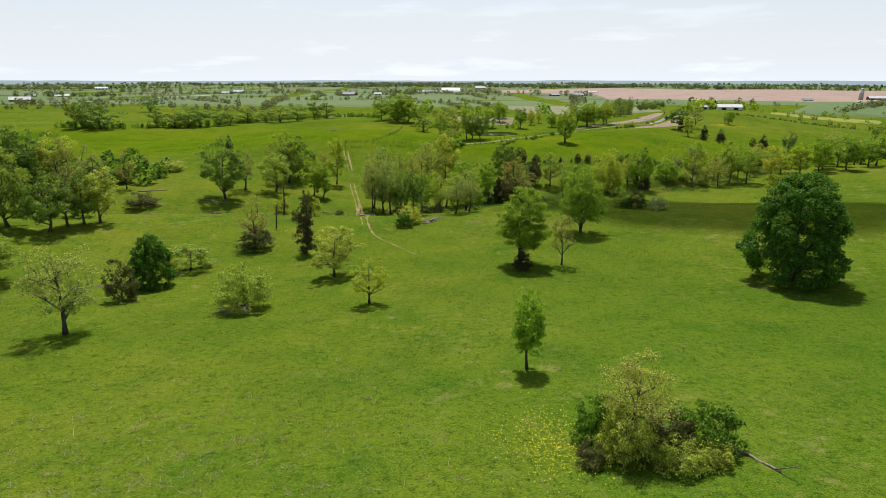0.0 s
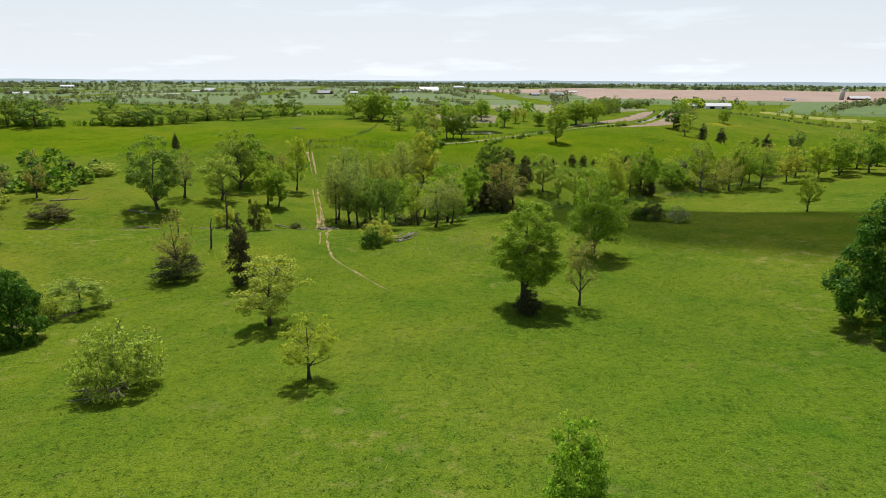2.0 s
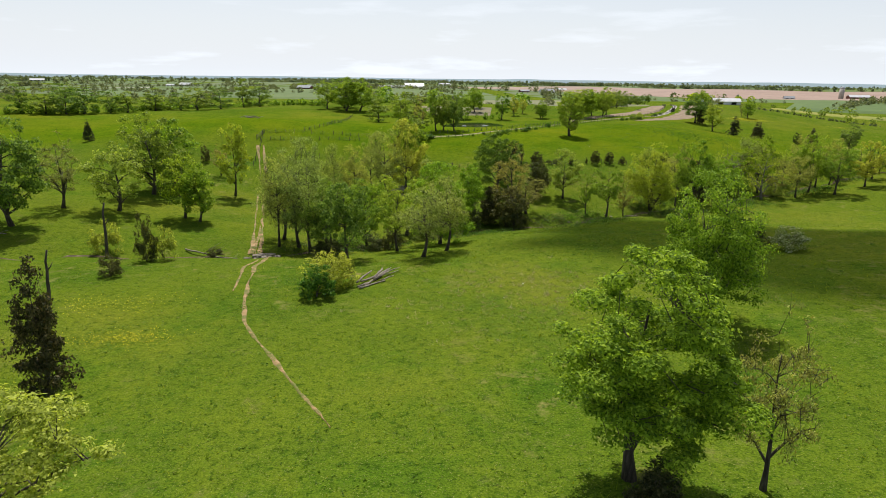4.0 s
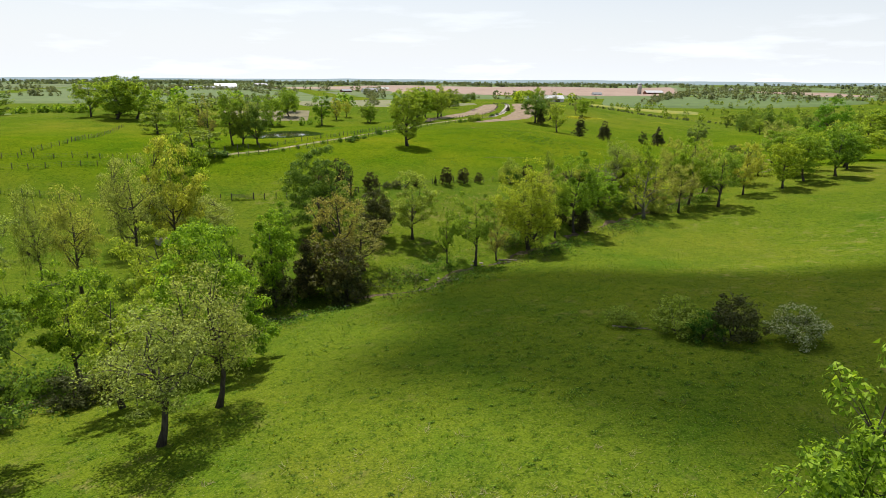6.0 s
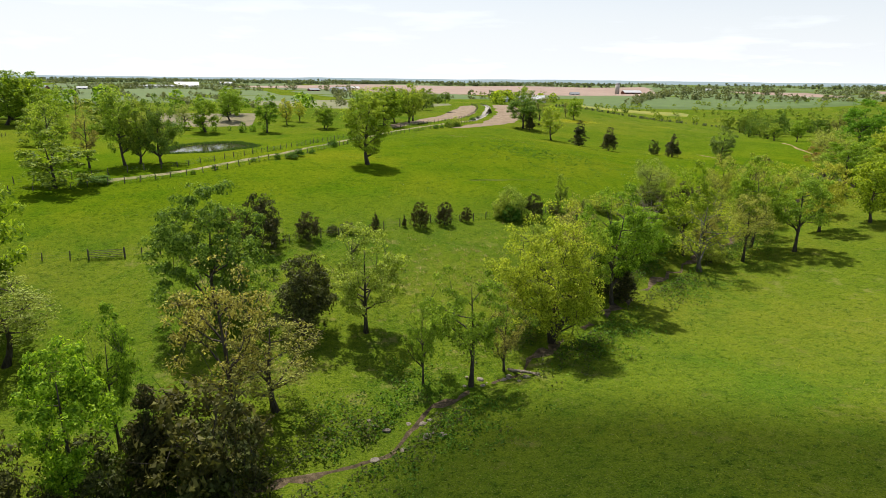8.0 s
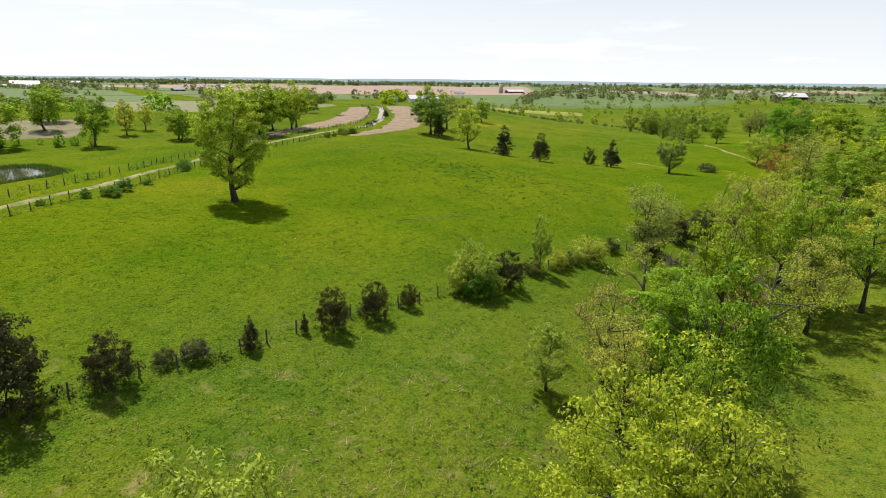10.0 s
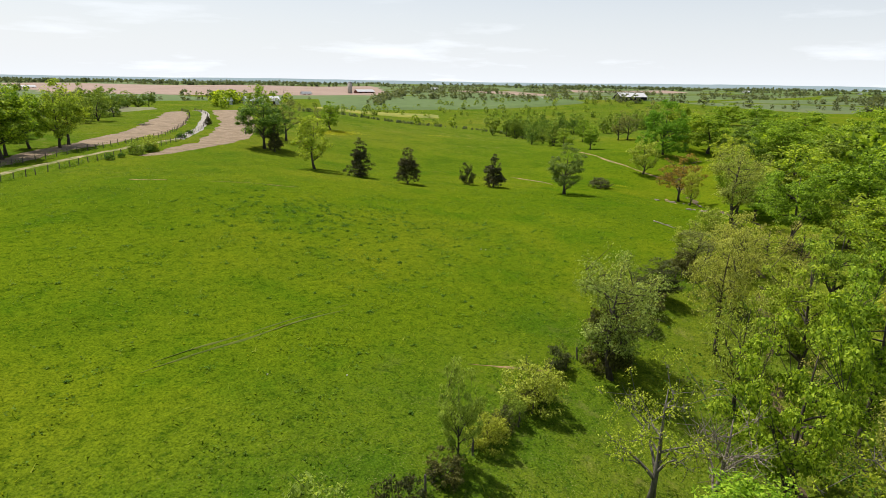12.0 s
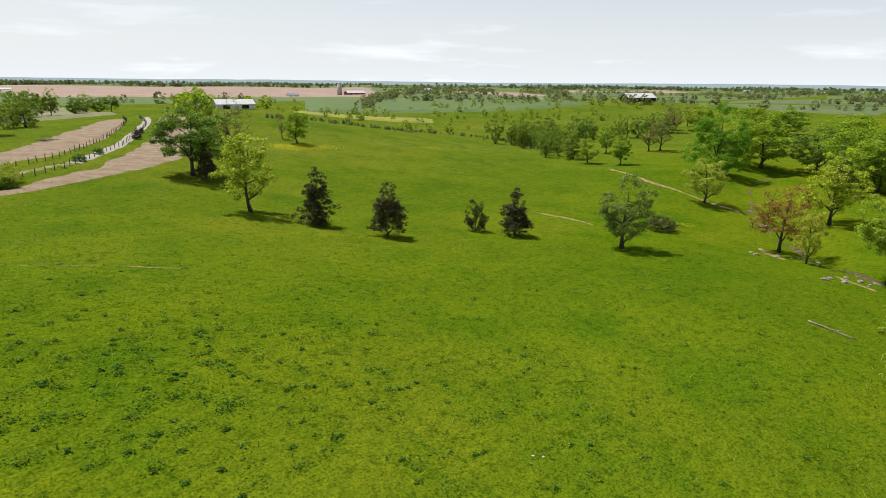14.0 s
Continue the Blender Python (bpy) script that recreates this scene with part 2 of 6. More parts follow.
# near-black colour that stands for the shade inside doorways and open sides
OPENING_SHADE = plain("painted_opening_shade", [(0.012, 0.012, 0.012), (0.02, 0.02, 0.02)], 1.0)
FAR_SOIL = plain("reddish_tilled_field", [(0.24, 0.165, 0.125), (0.29, 0.205, 0.155), (0.33, 0.24, 0.185)], 0.012, strength=0.2)
FALLOW = plain("fallow_earth_and_weeds", [(0.11, 0.115, 0.045), (0.17, 0.15, 0.075), (0.22, 0.18, 0.10)], 0.2, strength=0.5)
FAR_STRAW = plain("pale_stubble_field", [(0.15, 0.16, 0.07), (0.20, 0.195, 0.095)], 0.012, strength=0.2)
FAR_GREEN = plain("young_crop_field", [(0.075, 0.125, 0.030), (0.10, 0.15, 0.038)], 0.010, strength=0.2)
FAR_OLIVE = plain("distant_pasture", [(0.082, 0.130, 0.034), (0.108, 0.152, 0.040)], 0.010, strength=0.2)
FAR_DULL = plain("distant_rough_pasture", [(0.075, 0.112, 0.036), (0.098, 0.136, 0.044), (0.13, 0.15, 0.055)], 0.012, strength=0.2)
FAR_YELLOW = plain("flowering_field", [(0.13, 0.17, 0.03), (0.30, 0.28, 0.03)], 0.05, strength=0.2)


def water_material():
    m, nt, b = material("pond_water", 0.06, 0.5)
    b.inputs["Base Color"].default_value = (0.045, 0.04, 0.025, 1)
    bump(nt, b, noise_node(nt, 1.5, 2.0), 0.02, 0.02)
    return m


WATER = water_material()


# ---- the lie of the land ----
HILLS = [(30.7, 468.6, 129.3, 14.71), (20.8, -19.0, 68.2, 12.75), (-142.8, 325.6, 65.2, -0.72), (237.9, 522.7, 56.7, 8.5), (97.9, 256.1, 33.6, -13.53), (33.9, 322.8, 39.2, 2.76), (9.5, 703.5, 131.5, -6.53), (411.6, 431.8, 131.3, -8.92), (-1.8, 245.5, 40.9, -9.16), (193.2, 372.5, 37.8, -4.19), (34.1, 406.1, 52.3, -6.69), (116.2, 136.8, 32.9, 4.41), (-101.2, -62.0, 43.3, 4.06), (-318.9, 381.9, 111.1, 4.07), (285.4, 631.5, 58.4, 4.86), (-55.1, 306.9, 28.8, 7.52), (87.1, 270.1, 25.2, 8.59), (343.1, 390.9, 30.2, 6.62), (-54.2, 136.7, 29.8, -4.14), (-252.7, 111.4, 115.9, 5.15), (-206.5, 390.4, 47.7, 5.52), (53.9, 621.8, 45.3, -4.25), (-319.7, 739.8, 160.4, -2.5), (287.0, 50.8, 106.9, 2.21), (84, 283, 16, -1.24), (125, 306, 28, -0.85), (104, 346, 20, 2.29), (32, 178, 16, 0.88), (152, 330, 18, -0.69), (128, 261, 10, 0.57), (220, 323, 18, -1.14), (75, 281, 8, -0.75), (285, 355, 22, 3.6), (313, 690, 45, 4.6), (712, 590, 70, 6.5)]
CREEK = [(-150, 177), (-90, 185), (-60, 192), (-25, 199), (-8, 209), (8, 222), (14, 226.5), (24, 228.8), (36, 229), (41, 231), (46, 234.8), (59, 240), (70, 246), (85, 253.5), (110, 267), (150, 283), (195, 297), (219, 318), (245, 335), (275, 345), (330, 352)]
POND = (32.0, 357.5, 8.6, 13.6, -30.0)


def creek_distance(x, y):
    d = np.full(np.shape(x), 1e9)
    for (x0, y0), (x1, y1) in zip(CREEK, CREEK[1:]):
        vx, vy = x1 - x0, y1 - y0
        u = np.clip(((x - x0) * vx + (y - y0) * vy) / (vx * vx + vy * vy), 0, 1)
        d = np.minimum(d, np.hypot(x - x0 - u * vx, y - y0 - u * vy))
    return d


def pond_reach(x, y):
    """1 on the shore of the pond, less inside."""
    cx, cy, ax, ay, turn = POND
    c, s = math.cos(radians(turn)), math.sin(radians(turn))
    u, v = (x - cx) * c + (y - cy) * s, -(x - cx) * s + (y - cy) * c
    ang = np.arctan2(v, u)
    return np.hypot(u / ax, v / ay) / (1 + 0.07 * np.sin(3 * ang + 1) + 0.05 * np.sin(5 * ang))


def hills(x, y):
    x, y = np.asarray(x, float), np.asarray(y, float)
    z = np.full(x.shape, -4.0)
    for hx, hy, r, h in HILLS:
        z = z + h * np.exp(-((x - hx) ** 2 + (y - hy) ** 2) / (2 * r * r))
    d = creek_distance(x, y)
    z = z - 2.2 * np.exp(-(d * d) / 242)
    far = np.clip((np.hypot(x - 60, y - 240) - 560) / 500, 0, 1)
    return z + far * (2.2 * np.sin(x / 210 + 1.3) * np.cos(y / 260) + 1.6 * np.sin(x / 97 - y / 131))


POND_LEVEL = float(hills(POND[0], POND[1])) - 0.2


def ground_z(x, y):
    x, y = np.asarray(x, float), np.asarray(y, float)
    z = hills(x, y)
    d = creek_distance(x, y)
    z = z - 1.0 * np.clip(1.6 - d * 0.55, 0, 1) * (0.75 + 0.25 * np.sin(x * 0.31 + y * 0.17))
    z = z + 0.10 * np.sin(x * 0.37 + 1.7 * np.sin(y * 0.21)) * np.sin(y * 0.33 + 1.3 * np.sin(x * 0.17))
    r = pond_reach(x, y)
    k = np.clip((1.45 - r) / 0.45, 0, 1)
    return z * (1 - k) + k * (POND_LEVEL + np.clip(r - 1.0, -0.5, 0.45) * 1.6)


def gz(x, y):
    return float(ground_z(x, y))


# ---- mesh helpers ----
def mesh_of(name, verts, faces, mats, smooth=False, slots=None):
    me = bpy.data.meshes.new(name)
    me.from_pydata([tuple(v) for v in np.asarray(verts, float).tolist()], [], faces if isinstance(faces, list) else faces.tolist())
    for m in mats if isinstance(mats, (list, tuple)) else [mats]:
        me.materials.append(m)
    if smooth:
        me.polygons.foreach_set("use_smooth", [True] * len(me.polygons))
    if slots is not None:
        me.polygons.foreach_set("material_index", slots)
    me.update()
    return me


def part(name, data, parent, label=""):
    ob = new(name, data)
    ob.parent = parent
    return tagged(ob, label)


def thing(name, label, category, m, group="", kind=""):
    ob = new(name)
    ob.matrix_basis = m
    return tagged(ob, label, category, group, kind)


def tube(points, radii, sides=6, cap=True):
    """A tapered tube along points: vertices and faces."""
    p = np.asarray(points, float)
    t = np.gradient(p, axis=0)
    t /= np.linalg.norm(t, axis=1, keepdims=True) + 1e-9
    ref = np.where(np.abs(t[:, 2:3]) > 0.9, np.array([[1.0, 0, 0]]), np.array([[0, 0, 1.0]]))
    u = np.cross(t, ref)
    u /= np.linalg.norm(u, axis=1, keepdims=True) + 1e-9
    v = np.cross(t, u)
    ang = np.arange(sides) * 2 * math.pi / sides
    ring = p[:, None] + np.asarray(radii, float)[:, None, None] * (np.cos(ang)[None, :, None] * u[:, None] + np.sin(ang)[None, :, None] * v[:, None])
    n = len(p)
    faces = [[i * sides + j, i * sides + (j + 1) % sides, (i + 1) * sides + (j + 1) % sides, (i + 1) * sides + j] for i in range(n - 1) for j in range(sides)]
    if cap:
        faces += [list(range(sides))[::-1], [(n - 1) * sides + j for j in range(sides)]]
    return ring.reshape(-1, 3), faces


def joined(pieces):
    verts, faces, base = [], [], 0
    for v, f in pieces:
        verts.append(v)
        faces += [[i + base for i in q] for q in f]
        base += len(v)
    return np.concatenate(verts), faces


def box(x0, y0, z0, x1, y1, z1):
    v = np.array([(x, y, z) for z in (z0, z1) for y in (y0, y1) for x in (x0, x1)], float)
    return v, [[0, 2, 3, 1], [4, 5, 7, 6], [0, 1, 5, 4], [1, 3, 7, 5], [3, 2, 6, 7], [2, 0, 4, 6]]


def leaves(rng, centres, size, lift=0.5, narrow=0.6, facing=None):
    """Pointed leaf sprays, one island each, round the given centres."""
    n = len(centres)
    normal = rng.normal(size=(n, 3))
    if facing is None:
        normal[:, 2] = np.abs(normal[:, 2]) + lift
    else:
        normal = normal * 0.42 + facing
        normal[:, 2] += lift * 0.5
    normal /= np.linalg.norm(normal, axis=1, keepdims=True)
    a = np.cross(normal, rng.normal(size=(n, 3)))
    a /= np.linalg.norm(a, axis=1, keepdims=True) + 1e-9
    b = np.cross(normal, a)
    s = (size * rng.uniform(0.55, 1.35, n))[:, None]
    v = np.stack([centres - a * s * 0.62 - b * s * narrow * 0.2, centres + b * s * narrow * 0.75 + normal * s * 0.1, centres + a * s * 0.62 - b * s * narrow * 0.35], 1).reshape(-1, 3)
    return v, (np.arange(n)[:, None] * 3 + np.arange(3)).tolist()


# ---- plants ----
def envelope(shape, u):
    """Crown half-width at the height u (0 its foot, 1 its top), as part of the widest."""
    u = np.clip(u, 0, 1)
    if shape == "cone":
        return np.clip(1.02 - u, 0, 1) ** 0.8 * np.clip(u * 9 + 0.55, 0, 1)
    if shape == "twin":
        return np.clip(1.05 - u, 0, 1) ** 0.5 * np.clip(u * 9 + 0.5, 0, 1)
    if shape == "oval":
        return np.sin(math.pi * np.clip(u * 0.93 + 0.05, 0, 1)) ** 0.62
    if shape == "dome":
        return np.sqrt(np.clip(1 - (u * 1.02) ** 2.6, 0, 1)) * np.clip(u * 3 + 0.72, 0, 1)
    return np.sin(math.pi * np.clip(u ** 0.85 * 0.9 + 0.09, 0, 1)) ** 0.55


def plant_meshes(kind, seed, height, half, foot, shape, limbs, clumps, count, leaf, leaf_mat, clump_r=0.9, twigs=0, stems=1, bark=None, lift=0.5, inner=0.35, fine=True, spread=0.85, thick=1.0):
    """Trunk with limbs, and a crown of leaf clumps with gaps between them."""
    rng = np.random.default_rng(seed)
    wood, knots = [], []
    crown_z = height * foot
    top = height * 0.8
    phase = rng.uniform(0, 6.28)
    lobes = rng.uniform(0.72, 1.16, 9) if shape != "dome" else rng.uniform(0.88, 1.08, 9)

    def wide(az, z):
        u = (z - crown_z) / (height - crown_z)
        lobe = np.interp((az + phase) % (2 * math.pi), np.linspace(0, 2 * math.pi, 10), np.append(lobes, lobes[0]))
        return half * envelope(shape, u) * lobe * (1 + 0.13 * math.sin(5 * u * 3.1 + 3 * az + phase))

    for s in range(stems):
        lean = np.clip(rng.normal(size=2), -1.3, 1.3) * (0.03 * height if stems == 1 else min(0.2 * height, 0.45 * half))
        zs = np.linspace(0, 1, 7)
        bend = rng.normal(size=2) * 0.02 * height
        path = np.stack([lean[0] * zs ** 1.3 + bend[0] * np.sin(zs * 5), lean[1] * zs ** 1.3 + bend[1] * np.sin(zs * 4), top * zs * (1 if s == 0 else rng.uniform(0.7, 0.95)) - 0.3], 1)
        r0 = height * (0.021 if stems == 1 else 0.014) * thick
        wood.append(tube(path, r0 * (1.02 - 0.9 * zs) + np.where(zs == 0, r0 * 0.45, 0), 7))
        for k in range(limbs):
            f = rng.uniform(max(foot * 0.75, 0.06), 0.86)
            start = np.array([np.interp(f, zs, path[:, i]) for i in range(3)])
            az = k * 2.4 + rng.uniform(-0.5, 0.5) + s * 1.3
            ez = min(start[2] + rng.uniform(0.10, 0.34) * height * (1.1 - f), height * 0.97)
            ez = max(ez, crown_z + 0.06 * height) if shape != "cone" else start[2] + 0.02 * height
            reach = wide(az, ez) * rng.uniform(0.62, 0.95)
            end = np.array([math.cos(az) * reach, math.sin(az) * reach, ez])
            q = np.linspace(0, 1, 5)[:, None]
            sag = np.array([[0, 0, 1.0]]) * np.sin(q * math.pi) * rng.uniform(-0.03, 0.06) * height
            limb = start + (end - start) * q + sag + rng.normal(size=(5, 3)) * 0.012 * height * q
            lr = r0 * (1.05 - 0.9 * f) * 0.62
            wood.append(tube(limb, lr * (1.05 - 0.85 * q[:, 0]), 5, False))
            knots += [limb[-1], limb[3], limb[2]]
            for _ in range((2 if shape != "cone" else 1) if fine else 0):
                g = rng.uniform(0.35, 0.9)
                b0 = start + (end - start) * g + np.array([0, 0, 1.0]) * math.sin(g * math.pi) * 0.02 * height
                az2, ez2 = az + rng.uniform(-0.8, 0.8), np.clip(b0[2] + rng.uniform(-0.05, 0.16) * height, crown_z, height * 0.98)
                rr = wide(az2, ez2) * rng.uniform(0.55, 0.98)
                b1 = np.array([math.cos(az2) * rr, math.sin(az2) * rr, ez2])
                q3 = np.linspace(0, 1, 4)[:, None]
                br = b0 + (b1 - b0) * q3 + rng.normal(size=(4, 3)) * 0.01 * height * q3
                wood.append(tube(br, lr * 0.5 * (1.05 - 0.85 * q3[:, 0]), 3, False))
                knots += [br[-1], br[2]]
    extra = []
    while len(extra) < clumps:
        az, z = rng.uniform(0, 2 * math.pi), rng.uniform(crown_z, height * 0.985)
        if rng.uniform() > envelope(shape, (z - crown_z) / (height - crown_z)) + 0.12:
            continue
        rr = wide(az, z) * (1 - inner * rng.uniform() ** 1.5) * (1 if rng.uniform() < 0.78 else rng.uniform(0.1, 0.7))
        extra.append(np.array([math.cos(az) * rr, math.sin(az) * rr, z]))
    knots_arr = np.array(knots)
    for p in extra[:: 1 if twigs else 4] if fine else []:
        near = knots_arr[np.argmin(((knots_arr - p) ** 2).sum(1))]
        wood.append(tube([near, p], [0.035 * height / 12, 0.01], 3, False))
    centres = np.array(knots + extra)
    for _ in range(twigs):
        c = centres[rng.integers(len(centres))]
        out = c * np.array([0.22, 0.22, 0]) + np.array([0, 0, 0.9]) + rng.normal(size=3) * 0.6
        out *= rng.uniform(0.5, 1.3) / (np.linalg.norm(out) + 1e-6)
        wood.append(tube([c - out * 0.3, c + out], [0.026, 0.006], 3, False))
    weight = rng.uniform(0.35, 1.6, len(centres)) ** 1.4
    which = rng.choice(len(centres), count, p=weight / weight.sum())
    r = clump_r * rng.uniform(0.6, 1.25, len(centres))[which]
    way = rng.normal(size=(count, 3))
    way[:, 2] = np.where(rng.uniform(size=count) < 0.55, np.abs(way[:, 2]), way[:, 2])
    way /= np.linalg.norm(way, axis=1, keepdims=True)
    off = way * (r * rng.uniform(0.25, 1.0, count) ** 0.5)[:, None] * np.array([1.0, 1.0, 0.7]) * spread + rng.normal(size=(count, 3)) * 0.08 * r[:, None]
    lv, lf = leaves(rng, centres[which] + off, leaf, lift, facing=way)
    lv[:, 2] = np.maximum(lv[:, 2], 0.02)
    wv, wf = joined(wood)
    return mesh_of(kind + "_wood", wv, wf, bark or BARK, True), mesh_of(kind + "_leaves", lv, lf, LEAF[leaf_mat])


# kind: seeds, height, half-width, foot of crown, outline, limbs, clumps, leaves, leaf length, leaf material, more
KINDS = {
    "leafy": (4, 13, 5.0, 0.20, "round", 12, 50, 7000, 0.37, "leafy", dict(clump_r=1.25)),
    "leafy_near": (3, 13, 5.0, 0.28, "round", 14, 54, 18000, 0.235, "leafy", dict(clump_r=0.98, twigs=20)),
    "open_near": (3, 13, 4.6, 0.32, "round", 14, 40, 11500, 0.21, "open", dict(clump_r=0.85, twigs=50)),
    "pale_near": (2, 12, 4.4, 0.24, "round", 14, 60, 13900, 0.22, "pale", dict(clump_r=0.95, twigs=60)),
    "shrub_near": (2, 5, 3.4, 0.02, "dome", 5, 80, 7100, 0.21, "pale", dict(clump_r=0.72, stems=4, twigs=80)),
    "great_maple": (1, 13, 5.6, 0.03, "dome", 14, 420, 52000, 0.27, "dense", dict(clump_r=0.85, inner=0.12, spread=0.95)),
    "dense": (2, 13, 6.2, 0.02, "dome", 14, 400, 22100, 0.42, "dense", dict(clump_r=1.0, inner=0.14, spread=0.95)),
    "open": (3, 13, 4.6, 0.18, "round", 12, 38, 6500, 0.32, "open", dict(clump_r=1.05, twigs=50)),
    "pale": (3, 12, 4.4, 0.17, "round", 12, 40, 6000, 0.30, "pale", dict(clump_r=1.0, twigs=80)),
    "bare": (3, 13, 4.2, 0.22, "round", 12, 44, 4600, 0.21, "twig", dict(clump_r=0.95, twigs=220)),
    "maple": (2, 11, 2.9, 0.16, "oval", 12, 54, 13000, 0.21, "bright", dict(clump_r=0.8)),
    "spread": (2, 15, 6.4, 0.17, "dome", 8, 150, 34000, 0.235, "leafy", dict(clump_r=1.15, stems=4, twigs=100, thick=1.05, inner=0.2)),
    "orange": (1, 11, 4.4, 0.24, "round", 11, 44, 5200, 0.23, "orange", dict(clump_r=0.9, twigs=300)),
    "snagtree": (1, 8, 2.8, 0.20, "round", 10, 12, 60, 0.20, "twig", dict(clump_r=0.6, twigs=120, bark=DEAD, thick=1.3)),
    "cedar": (3, 8, 2.9, 0.03, "cone", 22, 110, 8200, 0.21, "cedar", dict(clump_r=0.62, lift=0.1, inner=0.6)),
    "cedarbush": (2, 5, 3.0, 0.01, "dome", 6, 90, 11000, 0.165, "cedar", dict(clump_r=0.62, stems=3, inner=0.3, lift=0.1)),
    "shrub": (2, 5, 3.4, 0.02, "dome", 5, 60, 4200, 0.27, "pale", dict(clump_r=0.75, stems=3, twigs=50)),
    "hawthorn": (1, 5, 3.3, 0.02, "dome", 5, 70, 7000, 0.22, "blossom", dict(clump_r=0.7, stems=3, twigs=40)),
    "densebush": (2, 5, 3.2, 0.01, "dome", 4, 70, 4100, 0.29, "dense", dict(clump_r=0.7, stems=3)),
    "brownbush": (2, 5, 2.8, 0.01, "dome", 4, 70, 3900, 0.24, "brown", dict(clump_r=0.65, stems=3, twigs=60)),
    "bigmaple": (1, 15, 7.0, 0.06, "dome", 15, 170, 25500, 0.29, "bright", dict(clump_r=1.15, inner=0.22)),
    "roundmaple": (1, 13, 6.2, 0.10, "dome", 14, 160, 30000, 0.25, "deep", dict(clump_r=1.0, inner=0.2)),
    "browncedar": (2, 10, 2.9, 0.05, "oval", 16, 90, 7100, 0.24, "brown", dict(clump_r=0.75, twigs=60, inner=0.5)),
    "leafy_close": (1, 15, 5.0, 0.20, "round", 15, 110, 62000, 0.175, "leafy", dict(clump_r=1.0, twigs=40)),
    "airy": (2, 12, 4.4, 0.20, "round", 13, 34, 3600, 0.25, "pale", dict(clump_r=1.1, spread=1.25, twigs=70)),
    "bushy": (1, 13, 6.2, 0.06, "round", 9, 90, 42000, 0.175, "open", dict(clump_r=1.0, stems=4, twigs=160, inner=0.25)),
    "bright_near": (2, 14, 6.0, 0.06, "dome", 13, 130, 30000, 0.24, "bright", dict(clump_r=1.05, inner=0.25, twigs=30)),
    "budding": (3, 13, 4.2, 0.22, "round", 14, 60, 9000, 0.19, "bud", dict(clump_r=0.95, spread=1.1, twigs=160)),
    "limbs": (2, 13, 5.2, 0.18, "round", 12, 24, 3000, 0.19, "open", dict(clump_r=0.95, spread=1.1, twigs=160, bark=PALEBARK, thick=1.1)),
    "field_tree": (1, 16, 5.4, 0.14, "oval", 16, 120, 30000, 0.22, "open", dict(clump_r=1.0, inner=0.35, twigs=40, thick=1.2)),
    "pear": (1, 12, 4.2, 0.14, "oval", 13, 80, 13000, 0.22, "pear", dict(clump_r=0.85, inner=0.4, thick=1.25)),
    "cedarpair": (1, 8, 3.0, 0.03, "twin", 22, 150, 9000, 0.22, "cedar", dict(clump_r=0.55, lift=0.1, inner=0.5, stems=2)),
    "woodland": (3, 13, 5.0, 0.18, "round", 13, 64, 11000, 0.30, "deep", dict(clump_r=1.05, twigs=20)),
    "fartree": (4, 12, 4.6, 0.05, "round", 7, 40, 2700, 0.47, "deep", dict(clump_r=1.25, fine=False)),
}
WORDS = {
    "leafy": ("tree", "leafy green pasture tree with a rounded crown"),
    "great_maple": ("tree", "great dark green maple with a dense crown over the grass"),
    "dense": ("tree", "dark green maple with a dense crown down to the grass"),
    "leafy_near": ("tree", "leafy green creekside tree with a full crown"),
    "open_near": ("tree", "young green tree with airy clumps of leaves"),
    "pale_near": ("tree", "pale yellow-green tree in fresh spring leaf"),
    "shrub_near": ("shrub", "pale green spreading shrub with dead branches"),
    "open": ("tree", "young green tree with an open airy crown"),
    "pale": ("tree", "pale yellow-green tree in new spring leaf"),
    "bare": ("tree", "grey-brown tree with bare twigs just budding"),
    "maple": ("tree", "slender green maple with an oval crown"),
    "spread": ("tree", "broad many-stemmed tree with spreading dark limbs"),
    "orange": ("tree", "tan-orange tree coming into new leaf"),
    "snagtree": ("tree", "leafless dead tree with whitened branches"),
    "cedar": ("cedar_tree", "dark bronze-green cedar with a pointed crown"),
    "cedarbush": ("cedar_tree", "dark bushy young cedar growing on the fence line"),
    "shrub": ("shrub", "pale green flowering shrub spreading over the grass"),
    "hawthorn": ("shrub", "hawthorn shrub speckled with white blossom"),
    "densebush": ("shrub", "dense dark green bush in the pasture"),
    "brownbush": ("shrub", "dark brownish scrub bush with tangled twigs"),
    "bigmaple": ("tree", "broad bright green maple with a low full crown"),
    "roundmaple": ("tree", "round dark green maple beside the field fence"),
    "browncedar": ("cedar_tree", "brownish cedar with a ragged upright crown"),
    "leafy_close": ("tree", "tall leafy tree with a cedar at its foot"),
    "airy": ("tree", "thin fence-side tree with sparse fresh yellow-green leaves"),
    "bushy": ("tree", "broad creekside tree with fresh leaves over bare lower twigs"),
    "bright_near": ("tree", "bright green bushy maple with low leafy branches"),
    "budding": ("tree", "slender tree with small yellow-brown new leaves"),
    "limbs": ("tree", "half-bare tree with pale crooked limbs and sparse leaves"),
    "field_tree": ("tree", "tall lone field tree with a stout trunk and open crown"),
    "pear": ("tree", "grey-green pasture tree with a short stout trunk"),
    "cedarpair": ("cedar_tree", "dark cedar with two tops growing from one foot"),
    "woodland": ("tree", "dark green tree at the edge of the wood"),
    "fartree": ("tree", "distant green field tree with a full crown"),
}
MESHES = {}
turns = random.Random(5)


